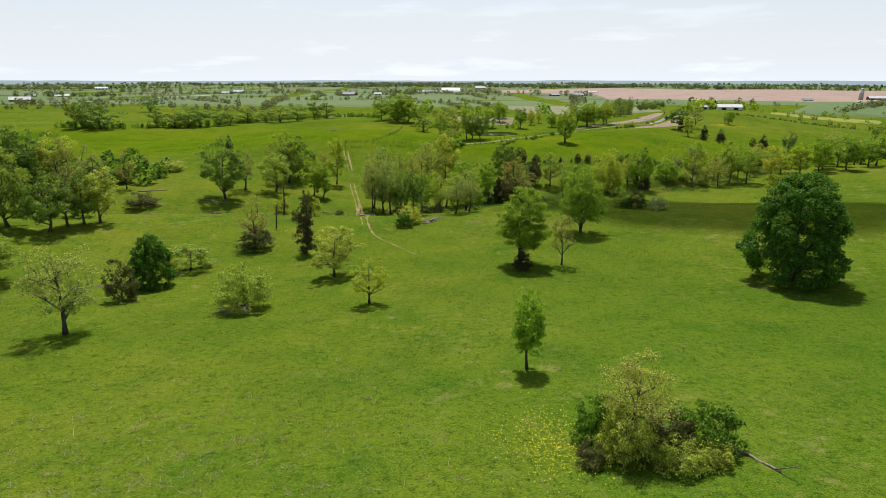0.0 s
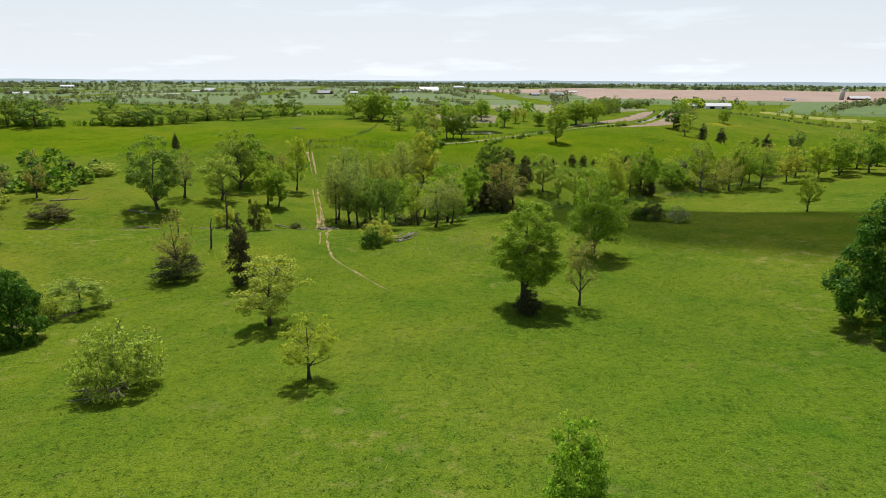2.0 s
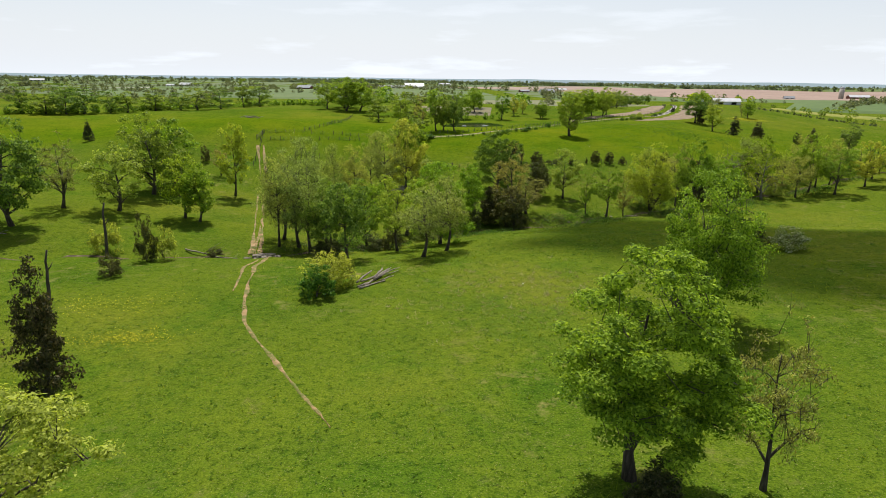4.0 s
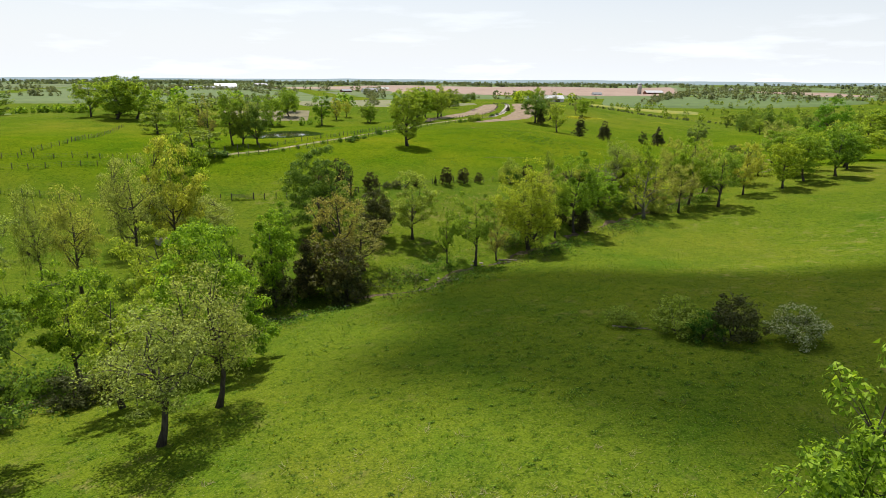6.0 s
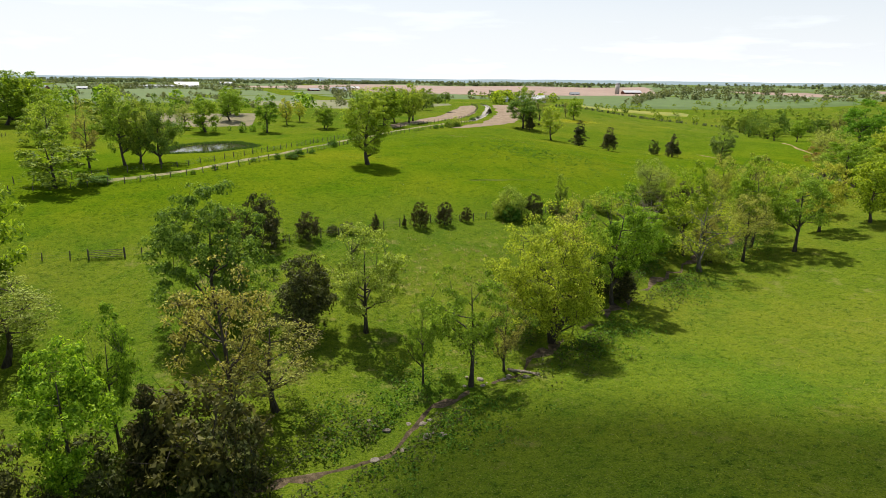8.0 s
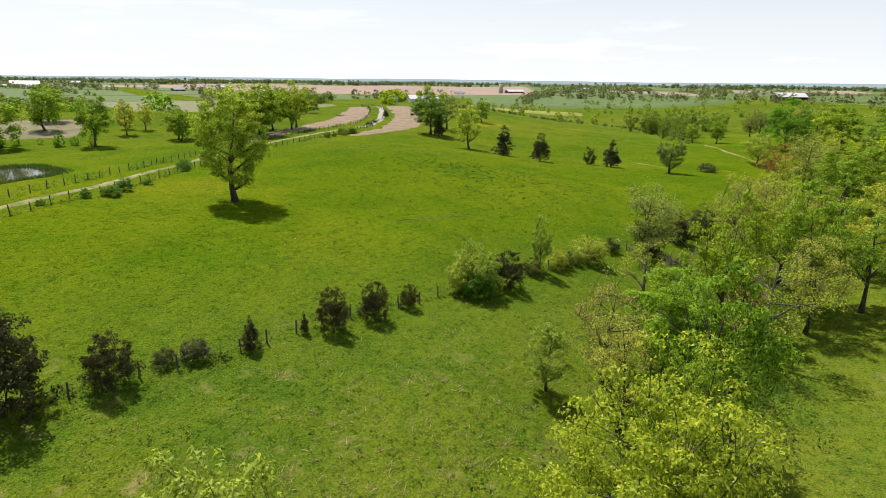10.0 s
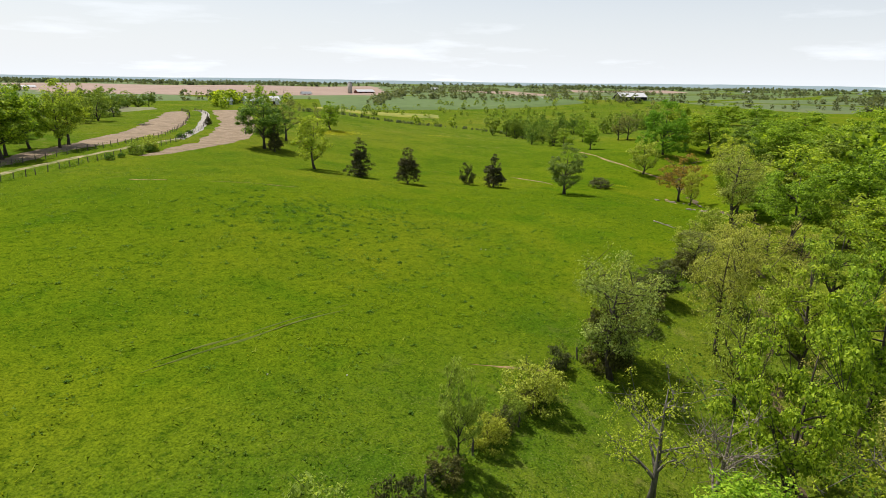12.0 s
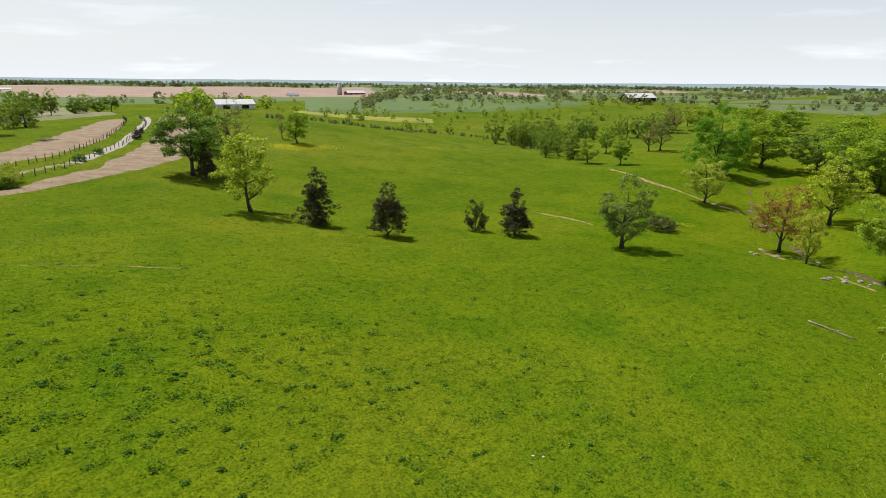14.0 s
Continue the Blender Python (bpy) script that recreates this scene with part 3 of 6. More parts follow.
def plant(kind, x, y, height, width, seed=None, group=""):
    seeds, h0, half, foot, shape, limbs, clumps, count, leaf, mat, more = KINDS[kind]
    k = turns.randrange(seeds) if seed is None else seed
    if (kind, k) not in MESHES:
        MESHES[kind, k] = plant_meshes(kind, 100 + 17 * k + sum(map(ord, kind)), h0, half, foot, shape, limbs, clumps, count, leaf, mat, **more)
    wood, crown = MESHES[kind, k]
    name, label = WORDS[kind]
    s = width / (2 * half)
    m = Matrix.Translation((x, y, gz(x, y))) @ Matrix.Rotation(turns.uniform(0, 6.28), 4, "Z") @ Matrix.Diagonal((s, s * turns.uniform(0.92, 1.08), height / h0, 1))
    ob = thing(name, label, "shrub" if name == "shrub" else "tree", m, group)
    part("stem" if name == "shrub" else "trunk", wood, ob)
    part("foliage" if name == "shrub" else "crown", crown, ob)
    return ob


# ---- ground ----
def spaced(lo, hi, step, limit):
    mid = list(np.arange(lo, hi + step, step))
    out, d = [], step
    v = hi + step
    while v < limit:
        d *= 1.13
        v += d
        out.append(v)
    back, d, v = [], step, lo
    while v > -limit:
        d *= 1.13
        v -= d
        back.append(v)
    return np.array(back[::-1] + mid + out)


def build_ground():
    xs, ys = spaced(-250, 400, 3.0, 4700), spaced(-70, 600, 3.0, 4700)
    gx, gy = np.meshgrid(xs, ys)
    z = ground_z(gx, gy)
    verts = np.stack([gx, gy, z], -1).reshape(-1, 3)
    nx = len(xs)
    i, j = np.meshgrid(np.arange(nx - 1), np.arange(len(ys) - 1))
    q = (j * nx + i).ravel()
    faces = np.stack([q, q + 1, q + 1 + nx, q + nx], 1)
    ob = new("ground", mesh_of("ground", verts, faces, GRASS, True))
    return tagged(ob, "rolling green pasture with yellow-green and darker patches", "ground", kind="structure")


build_ground()


def strip(name, label, category, points, width, mat, lift=0.05, step=1.5, wobble=0.0, kind="structure", across=4, seed=1):
    """A ribbon laid on the ground along points."""
    rng = np.random.default_rng(seed)
    p = np.array(points, float)
    s = np.concatenate([[0], np.cumsum(np.hypot(*np.diff(p, axis=0).T))])
    n = max(int(s[-1] / step), 2)
    t = np.linspace(0, s[-1], n)
    c = np.stack([np.interp(t, s, p[:, 0]), np.interp(t, s, p[:, 1])], 1)
    k = np.ones(5) / 5
    if n > 12:
        for a in range(2):
            c[2:-2, a] = np.convolve(c[:, a], k, "valid")
    d = np.gradient(c, axis=0)
    d /= np.linalg.norm(d, axis=1, keepdims=True) + 1e-9
    nrm = np.stack([-d[:, 1], d[:, 0]], 1)
    w = np.interp(t, s, np.broadcast_to(width, s.shape)) if np.ndim(width) else np.full(n, float(width))
    jl, jr = (np.convolve(rng.normal(size=n + 4) * wobble, k, "valid") for _ in range(2))
    u = np.linspace(-0.5, 0.5, across + 1)
    left, right = (w * 0.5 + jl)[:, None], (w * 0.5 + jr)[:, None]
    off = np.where(u[None] < 0, u[None] * 2 * left, u[None] * 2 * right)
    xy = c[:, None] + off[..., None] * nrm[:, None]
    z = ground_z(xy[..., 0], xy[..., 1]) + lift - np.where(np.abs(u) > 0.49, lift * 1.5, 0)[None]
    verts = np.concatenate([xy, z[..., None]], -1).reshape(-1, 3)
    m = across + 1
    faces = [[i * m + j, i * m + j + 1, (i + 1) * m + j + 1, (i + 1) * m + j] for i in range(n - 1) for j in range(across)]
    faces = [f[::-1] for f in faces]
    return tagged(new(name, mesh_of(name, verts, faces, mat, True)), label, category, kind=kind)


def field(name, label, corners, mat, lift=0.4, cells=24, category="field"):
    """A patch of farmland between four corners, laid on the ground."""
    a, b, c, d = (np.array(q, float) for q in corners)
    u, v = np.meshgrid(np.linspace(0, 1, cells + 1), np.linspace(0, 1, cells + 1))
    u, v = u[..., None], v[..., None]
    xy = (a * (1 - u) + b * u) * (1 - v) + (d * (1 - u) + c * u) * v
    z = ground_z(xy[..., 0], xy[..., 1]) + lift
    for edge in (np.s_[0], np.s_[-1], np.s_[:, 0], np.s_[:, -1]):
        z[edge] -= lift + 0.8
    verts = np.concatenate([xy, z[..., None]], -1).reshape(-1, 3)
    m = cells + 1
    faces = [[j * m + i, j * m + i + 1, (j + 1) * m + i + 1, (j + 1) * m + i] for j in range(cells) for i in range(cells)]
    return tagged(new(name, mesh_of(name, verts, faces, mat, True)), label, category, kind="structure")


LANE = [(-44, 291), (-30, 297), (-16.8, 303), (-5.6, 309), (12.6, 313.6), (25, 317.5), (35.3, 324), (46.2, 334), (59.5, 352), (74, 374), (98, 399), (131, 424.5), (142, 433), (159.5, 456.4), (175, 484), (188.5, 510), (204, 548), (214, 580), (235, 625)]
strip("lane", "sandy earth farm lane with grass between wire fences", "lane", LANE[4:13], 2.2, LANE_EARTH, 0.08, wobble=0.6)
strip("lane", "pale gravel farm lane climbing to the farm", "lane", LANE[12:], 3.4, GRAVEL, 0.085, wobble=0.4)


def ruts(label, points, gap, width, seed):
    """Two worn wheel ruts side by side."""
    p = np.array(points, float)
    d = np.gradient(p, axis=0)
    d /= np.linalg.norm(d, axis=1, keepdims=True)
    side = np.stack([-d[:, 1], d[:, 0]], 1) * gap / 2
    for k, s in enumerate((-1, 1)):
        strip("cart_track", label, "track", p + s * side, width, TRACK, 0.05, step=0.9, wobble=0.35, seed=seed + k)


ruts("worn reddish wheel rut of a cart track", [(-25.5, 201), (-27.5, 212), (-31, 230), (-34.3, 248)], 1.5, [0.85, 0.7, 0.6, 0.55], 4)
strip("cart_track", "bare reddish earth between the ruts", "track", [(-25.5, 200), (-26.4, 206), (-27.6, 213), (-28.6, 219)], [1.1, 0.8, 0.7, 0.2], TRACK, 0.045, step=0.9, wobble=0.5, seed=17)
ruts("worn wheel rut near the field gate", [(-37, 264), (-39.5, 275), (-41.5, 284)], 1.5, [0.4, 0.7, 0.8], 18)
strip("cart_track", "narrow worn rut through the grass", "track", [(-22.6, 197.2), (-21.9, 184.9), (-19.6, 170), (-18.8, 164.6), (-16.8, 156.6), (-14.3, 151.1), (-11.6, 146.2), (-7.6, 137.7), (-4.5, 131.9)], [1.0, 0.7, 0.6, 0.5, 0.45, 0.4, 0.35, 0.4, 0.2], TRACK, 0.05, step=0.9, wobble=0.25, seed=6)
strip("cart_track", "faint second rut beside the track", "track", [(-23.6, 194), (-23.4, 182.6), (-22.0, 174.4), (-21.4, 169)], [0.7, 0.6, 0.5, 0.2], TRACK, 0.05, step=0.9, wobble=0.25, seed=7)
strip("creek_bed", "narrow stony creek bed with bare earth banks", "creek", CREEK, 2.0, CREEKBED, 0.06, wobble=0.9, across=6, seed=8)
strip("gully", "eroded earth gully in the pasture", "gully", [(-82, 101), (-66, 117), (-58, 126), (-49, 139)], 1.0, CREEKBED, 0.05, wobble=0.5, seed=9)
strip("tilled_strip", "bare tilled soil beside the lane", "soil", [(121, 404), (134, 413.5), (147, 425), (161, 440), (176, 462), (192, 493), (207, 530)], [2, 6, 9, 13, 14, 15, 12], SOIL, 0.07, wobble=1.0, across=8, seed=10)
strip("tilled_strip", "bare tilled soil above the lane fence", "soil", [(84, 396), (100, 412), (118, 428), (134, 443), (150, 464), (166, 492), (180, 520), (196, 556)], [2, 6, 8, 11, 13, 13, 10, 5], SOIL, 0.07, wobble=1.2, across=8, seed=11)
strip("bare_patch", "dry bare earth streak in the grass", "soil", [(105.2, 369.3), (107.6, 367.7), (110.4, 366.4)], [0.2, 0.5, 0.1], TRACK, 0.05, wobble=0.3, seed=12)
strip("bare_patch", "thin dry streak across the slope", "soil", [(114.6, 360.9), (118.2, 358.9), (123, 356.4), (127.5, 354.1)], [0.1, 0.3, 0.15, 0.3], TRACK, 0.04, step=0.8, wobble=0.2, seed=21)
strip("cart_track", "faint grassy wheel rut across the pasture", "track", [(80.7, 303.2), (85.2, 303.9), (90.5, 304.7), (96.2, 305.4), (100.3, 305.8)], [0.1, 0.2, 0.16, 0.2, 0.1], FAINT, 0.03, step=0.8, wobble=0.15, seed=22)
strip("cart_track", "faint grassy wheel rut across the pasture", "track", [(81.9, 304.1), (86.4, 304.8), (91.7, 305.6), (97.4, 306.3), (101.5, 306.7)], [0.1, 0.16, 0.2, 0.16, 0.1], FAINT, 0.03, step=0.8, wobble=0.15, seed=23)
strip("bare_patch", "trodden bare earth beside the fence", "soil", [(103.5, 292.8), (106.4, 290.6), (109.6, 288.6)], [0.2, 0.6, 0.4], TRACK, 0.05, step=0.6, wobble=0.35, seed=24)
strip("bare_patch", "dry pale earth streak on the slope", "soil", [(206.7, 367), (207.2, 359.3), (204.5, 351.5)], [0.1, 1.3, 0.2], TRACK, 0.05, wobble=0.4, seed=13)
strip("bare_patch", "pale gravel wash beside the creek", "soil", [(195.5, 305), (198.5, 308.5), (201.5, 312)], [0.2, 1.0, 0.2], TRACK, 0.1, wobble=0.5, seed=14)
strip("bare_patch", "bare earth under the rusty tree", "soil", [(208, 319), (212, 322.5), (216, 325)], [0.3, 2.0, 0.3], TRACK, 0.1, wobble=0.6, seed=15)
strip("bare_patch", "pale earth bank along the creek", "soil", [(240, 331), (247, 338), (251, 350), (258, 365), (266, 375), (274, 385)], [0.3, 1.3, 0.9, 1.5, 0.5, 1.0], TRACK, 0.1, wobble=0.6, seed=16)

# farmland to the horizon
def patchwork():
    rng = random.Random(9)
    mats = [(FAR_OLIVE, "distant pasture on the plain"), (FAR_GREEN, "distant green crop field"), (FAR_OLIVE, "distant olive meadow field"), (FAR_DULL, "distant grey-green rough pasture"), (FAR_GREEN, "distant young crop field"), (FAR_DULL, "distant dull green hay field")]
    size = 270.0
    for i in range(-14, 18):
        for j in range(0, 17):
            x, y = i * size + 60, j * size + 240
            d, az = math.hypot(x - 60, y - 240), math.degrees(math.atan2(x - 60, y - 240))
            if d < 780 or d > 4300 or not -50 < az < 100:
                continue
            m, label = rng.choice(mats)
            w, h, s = size * rng.uniform(0.47, 0.5), size * rng.uniform(0.47, 0.5), rng.uniform(-14, 14)
            field("crop_field", label, [(x - w, y - h + s), (x + w, y - h - s), (x + w, y + h - s), (x - w, y + h + s)], m, 0.7, 8)


patchwork()
field("tilled_field", "broad reddish tilled field towards the horizon", [(300, 1150), (760, 1010), (1700, 2150), (520, 2350)], FAR_SOIL, 1.6)
field("tilled_field", "distant reddish tilled field", [(120, 1650), (420, 1560), (560, 2350), (160, 2200)], FAR_SOIL, 1.6)
field("tilled_field", "distant pinkish field beside woods", [(1020, 960), (1220, 1010), (1440, 1290), (1190, 1320)], FAR_SOIL, 1.6)
field("tilled_field", "distant pinkish field under the skyline", [(1500, 1150), (1900, 1000), (2300, 1250), (1900, 1450)], FAR_SOIL, 1.6)
field("crop_field", "green crop field beyond the barns", [(380, 700), (650, 600), (900, 860), (560, 960)], FAR_GREEN, 1.6)
field("crop_field", "blue-green crop field on the plain", [(700, 560), (1000, 640), (1250, 900), (930, 900)], FAR_GREEN, 1.6)
field("stubble_field", "pale yellow field behind the trees", [(120, 700), (260, 720), (280, 900), (90, 920)], FAR_STRAW, 1.6)
field("stubble_field", "pale stubble strip near the long barn", [(-120, 640), (20, 660), (0, 740), (-160, 720)], FAR_OLIVE, 1.6)
field("crop_field", "wide distant pasture on the plain", [(-420, 900), (60, 950), (40, 1400), (-560, 1350)], FAR_OLIVE, 1.6)
field("crop_field", "distant green field left of the hedges", [(-900, 900), (-560, 980), (-700, 1500), (-1200, 1300)], FAR_GREEN, 1.6)
field("flowering_field", "yellow flowering strip in rough pasture", [(330, 640), (420, 590), (450, 620), (350, 680)], FAR_YELLOW, 0.8, 8)
field("bare_field", "small brown field above the pond", [(16, 430), (52, 428), (60, 470), (10, 475)], FALLOW, 0.12, 14)
strip("far_road", "pale country road on the plain", "road", [(632, 739), (700, 735), (773, 747), (880, 820), (976, 911), (1060, 1000), (1162, 1064)], 6.5, GRAVEL, 1.4, step=12, across=2)
strip("far_road", "pale straight country road in the distance", "road", [(-560, 1290), (-520, 1480)], 9.0, GRAVEL, 1.4, step=20, across=2)
strip("far_road", "pale farm road climbing between fields", "road", [(-610, 1090), (-550, 1030), (-520, 990)], 8.0, GRAVEL, 1.4, step=15, across=2)

# land strip at the horizon; its haze is painted as glowing pale blue
def backdrop():
    n = 240
    ang = np.linspace(radians(-70), radians(130), n)
    rng = np.random.default_rng(3)
    h = np.convolve(rng.normal(size=n + 14), np.ones(15) / 15, "valid") * 9 + 19
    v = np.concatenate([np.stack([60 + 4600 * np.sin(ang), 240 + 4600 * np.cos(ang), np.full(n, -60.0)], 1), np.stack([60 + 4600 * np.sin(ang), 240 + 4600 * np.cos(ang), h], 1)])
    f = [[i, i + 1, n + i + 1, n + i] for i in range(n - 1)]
    m, nt, b = material("painted_haze", 1.0, 0.0)
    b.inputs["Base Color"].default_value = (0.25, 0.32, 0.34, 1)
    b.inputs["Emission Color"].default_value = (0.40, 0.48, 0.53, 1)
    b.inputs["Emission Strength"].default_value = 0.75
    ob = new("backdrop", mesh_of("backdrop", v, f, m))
    tagged(ob, "blue land strip with painted haze along the far horizon", "distance", kind="structure")


backdrop()


# ---- the cloud that shades the pasture beside the creek ----
def cloud(cx, cy, rx, ry, turn, away):
    """A small cumulus, flat below and heaped above, that stands between the sun and the place (cx, cy) on the ground."""
    rings, n = 14, 72
    ang = np.linspace(0, 2 * math.pi, n, endpoint=False)
    edge = 1 + 0.10 * np.sin(3 * ang + 0.7) + 0.08 * np.sin(5 * ang + 2.1) + 0.05 * np.sin(9 * ang) + 0.03 * np.sin(17 * ang + 1)
    c, s = math.cos(radians(turn)), math.sin(radians(turn))
    top, base = [], []
    for k in range(1, rings + 1):
        u = k / rings
        x, y = rx * u * edge * np.cos(ang), ry * u * edge * np.sin(ang)
        heap = np.array([noise.fractal(Vector((a * 0.05, b * 0.05, 3.0)), 1.0, 2.0, 4) for a, b in zip(x, y)])
        q = np.stack([x * c - y * s, x * s + y * c, 0 * x], 1)
        top.append(q + np.stack([0 * x, 0 * x, (1 - u ** 2.2) * (13 + 9 * heap)], 1))
        base.append(q - np.stack([0 * x, 0 * x, 0 * x + (1 - u * u) * 1.5], 1))
    v = np.concatenate(top + base[:-1] + [[[0, 0, 15.0], [0, 0, -1.5]]])
    low = rings * n
    last = len(v) - 2
    f = []
    for j in range(n):
        i = (j + 1) % n
        f += [[last, j, i], [last + 1, low + i, low + j]]
        for k in range(rings - 1):
            f.append([k * n + j, (k + 1) * n + j, (k + 1) * n + i, k * n + i])
            a, b = low + k * n, low + (k + 1) * n if k < rings - 2 else (rings - 1) * n
            f.append([a + i, b + i, b + j, a + j])
    m, nt, b = material("cloud_vapour", 1.0, 0.0)
    b.inputs["Base Color"].default_value = (0.9, 0.9, 0.9, 1)
    clear = nt.nodes.new("ShaderNodeBsdfTransparent")
    mix = nt.nodes.new("ShaderNodeMixShader")
    mix.inputs["Fac"].default_value = CLOUD_DENSITY
    nt.links.new(clear.outputs[0], mix.inputs[1])
    nt.links.new(b.outputs[0], mix.inputs[2])
    nt.links.new(mix.outputs[0], nt.nodes["Material Output"].inputs["Surface"])
    ob = new("cloud", mesh_of("cloud", v, f, m, True))
    ob.matrix_basis = Matrix.Translation(Vector((cx, cy, 0)) + toward * away)
    tagged(ob, "small white fair-weather cloud that shades the pasture", "cloud", kind="structure")


CLOUD_DENSITY = 0.62
cloud(86, 180, 74, 36, -30, 1200)


# ---- pond ----
def build_pond():
    n = 72
    cx, cy, ax, ay, turn = POND
    ang = np.linspace(0, 2 * math.pi, n, endpoint=False)
    k = 1.06 * (1 + 0.07 * np.sin(3 * ang + 1) + 0.05 * np.sin(5 * ang))
    c, s = math.cos(radians(turn)), math.sin(radians(turn))
    u, v = ax * k * np.cos(ang), ay * k * np.sin(ang)
    ring = np.stack([cx + u * c - v * s, cy + u * s + v * c, np.full(n, POND_LEVEL)], 1)
    ob = new("pond_water", mesh_of("pond_water", np.vstack([ring, [[cx, cy, POND_LEVEL]]]), [[i, (i + 1) % n, n] for i in range(n)], WATER))
    tagged(ob, "small farm pond reflecting the pale sky", "water", kind="structure")
    rng = np.random.default_rng(12)
    m = 5200
    t = rng.uniform(0, 2 * math.pi, m)
    rr = rng.normal(1.12, 0.07, m)
    rr = np.maximum(rr, 1.01) * (1 + 0.07 * np.sin(3 * t + 1) + 0.05 * np.sin(5 * t))
    u, v = ax * rr * np.cos(t), ay * rr * np.sin(t)
    x, y = cx + u * c - v * s, cy + u * s + v * c
    h = rng.uniform(0.25, 0.8, m)
    blades("pond_reeds", "green reeds round the pond", "reeds", x, y, h, 0.16, LEAF["reed"], rng)


def blades(name, label, category, x, y, h, width, mat, rng, lean=0.35):
    n = len(x)
    z = ground_z(x, y)
    a = rng.uniform(0, 2 * math.pi, n)
    d = np.stack([np.cos(a), np.sin(a), 0 * a], 1) * (np.broadcast_to(width, (n,)) * 0.5)[:, None]
    tip = rng.normal(size=(n, 3)) * (h * lean)[:, None]
    tip[:, 2] = h
    foot = np.stack([x, y, z - 0.02], 1)
    v = np.stack([foot - d, foot + d, foot + tip], 1).reshape(-1, 3)
    f = (np.arange(n)[:, None] * 3 + np.arange(3)).tolist()
    return tagged(new(name, mesh_of(name, v, f, mat)), label, category, kind="stuff")


build_pond()


# ---- fences ----
def post_mesh(seed):
    rng = np.random.default_rng(seed)
    z = np.array([-0.25, 0.05, 0.5, 1.0, 1.33, 1.36])
    p = np.stack([rng.normal(size=6) * 0.012, rng.normal(size=6) * 0.012, z], 1)
    v, f = tube(p, [0.10, 0.10, 0.095, 0.09, 0.085, 0.06], 7)
    return mesh_of("post", v, f, POST)


POSTS = [post_mesh(k) for k in range(4)]


def fence(label, points, spacing=3.4, seed=1, wires=3, tall=1.0):
    rng = random.Random(seed)
    p = np.array(points, float)
    s = np.concatenate([[0], np.cumsum(np.hypot(*np.diff(p, axis=0).T))])
    ob = thing("fence", label, "fence", Matrix.Translation((p[0, 0], p[0, 1], gz(*p[0]))))
    inv = ob.matrix_basis.inverted()
    spots, t = [], 0.0
    while t < s[-1]:
        spots.append((float(np.interp(t, s, p[:, 0])) + rng.uniform(-.12, .12), float(np.interp(t, s, p[:, 1])) + rng.uniform(-.12, .12)))
        t += spacing * rng.uniform(0.85, 1.15)
    for x, y in spots:
        o = part("post", rng.choice(POSTS), ob)
        o.matrix_basis = inv @ pose(x, y, gz(x, y), rng.uniform(-5, 5), rng.uniform(-5, 5), rng.uniform(0, 360)) @ Matrix.Diagonal((0.85, 0.85, tall * rng.uniform(0.8, 1.05), 1))
    for k in range(wires):
        line = [Vector((x, y, gz(x, y) + 0.35 + 0.35 * k)) for x, y in spots]
        v, f = tube([inv @ q for q in line], [0.006] * len(line), 3, False)
        part("wire", mesh_of("wire", v, f, WIRE), ob)
    return ob


fence("old wire fence on wooden posts below the hill pasture", [(24, 279), (36, 277.4), (51.3, 277.2), (56.7, 277.9), (60.5, 278.7), (72.6, 280.2), (75, 281.2), (91, 283.6), (102, 285.0), (109.8, 288.3), (118, 288.8), (128, 290.2), (138, 291.6), (150, 293.0), (162, 297)], 2.7, 2)
fence("old wire fence beside the field gate", [(-30, 282), (-11, 282), (8, 281.4), (12.6, 280.6)], 3.6, 3)
fence("short wire fence beyond the gate", [(17.2, 280.3), (24, 279)], 2.4, 4)
fence("wire fence along the lower side of the lane", [(-8, 305.5), (4, 309.5), (18.2, 311.8), (27.3, 315), (35, 318.5), (43, 325.5), (51.6, 333), (69.5, 357), (90, 383), (115.7, 405.5), (125, 413.5), (131, 419.5), (139, 427.5), (148, 439.5), (160, 456), (176, 483), (186, 504), (200, 545)], 3.0, 5)
fence("wire fence along the upper side of the lane", [(-16, 307), (2, 315), (17.5, 319.5), (25.7, 323), (32.7, 327.5), (42.6, 337.5), (52.6, 351.5), (62.5, 366), (71, 378), (94, 402), (116, 418), (131, 430), (136.5, 435), (142, 441), (150, 452), (162, 472), (176, 498), (186, 520), (196, 550)], 3.0, 6)
fence("wire fence across the hill field", [(-42.4, 295.5), (-34, 300), (-25.8, 304), (-16, 308.5)], 3.4, 7)
fence("wire fence along the hill track", [(-42.2, 288), (-32, 293.5), (-21.8, 299), (-8, 305.5)], 3.4, 8)
fence("wire fence climbing the hill field", [(-31, 304), (-28, 312), (-25, 322), (-24, 345), (-23, 375), (-22, 405)], 3.8, 9)
fence("wire fence beside the gate track", [(-42.6, 294), (-41.6, 286), (-41, 276), (-40.5, 268)], 3.4, 10)


def gate(x0, y0, x1, y1):
    ob = thing("field_gate", "dark metal tube gate in the field fence", "gate", Matrix.Translation((x0, y0, gz(x0, y0))))
    d = Vector((x1 - x0, y1 - y0, gz(x1, y1) - gz(x0, y0)))
    for k in range(5):
        v, f = tube([Vector((0, 0, 0.2 + 0.25 * k)), d + Vector((0, 0, 0.2 + 0.25 * k))], [0.035, 0.035], 6)
        part("gate_bar", mesh_of("gate_bar", v, f, POST), ob)
    for q in (Vector(), d):
        v, f = tube([q + Vector((0, 0, -0.2)), q + Vector((0, 0, 1.5))], [0.12, 0.10], 8)
        part("gate_post", mesh_of("gate_post", v, f, POST), ob)


gate(12.6, 280.5, 17.2, 280.2)
gate(-43.5, 288.6, -42.6, 293.2)


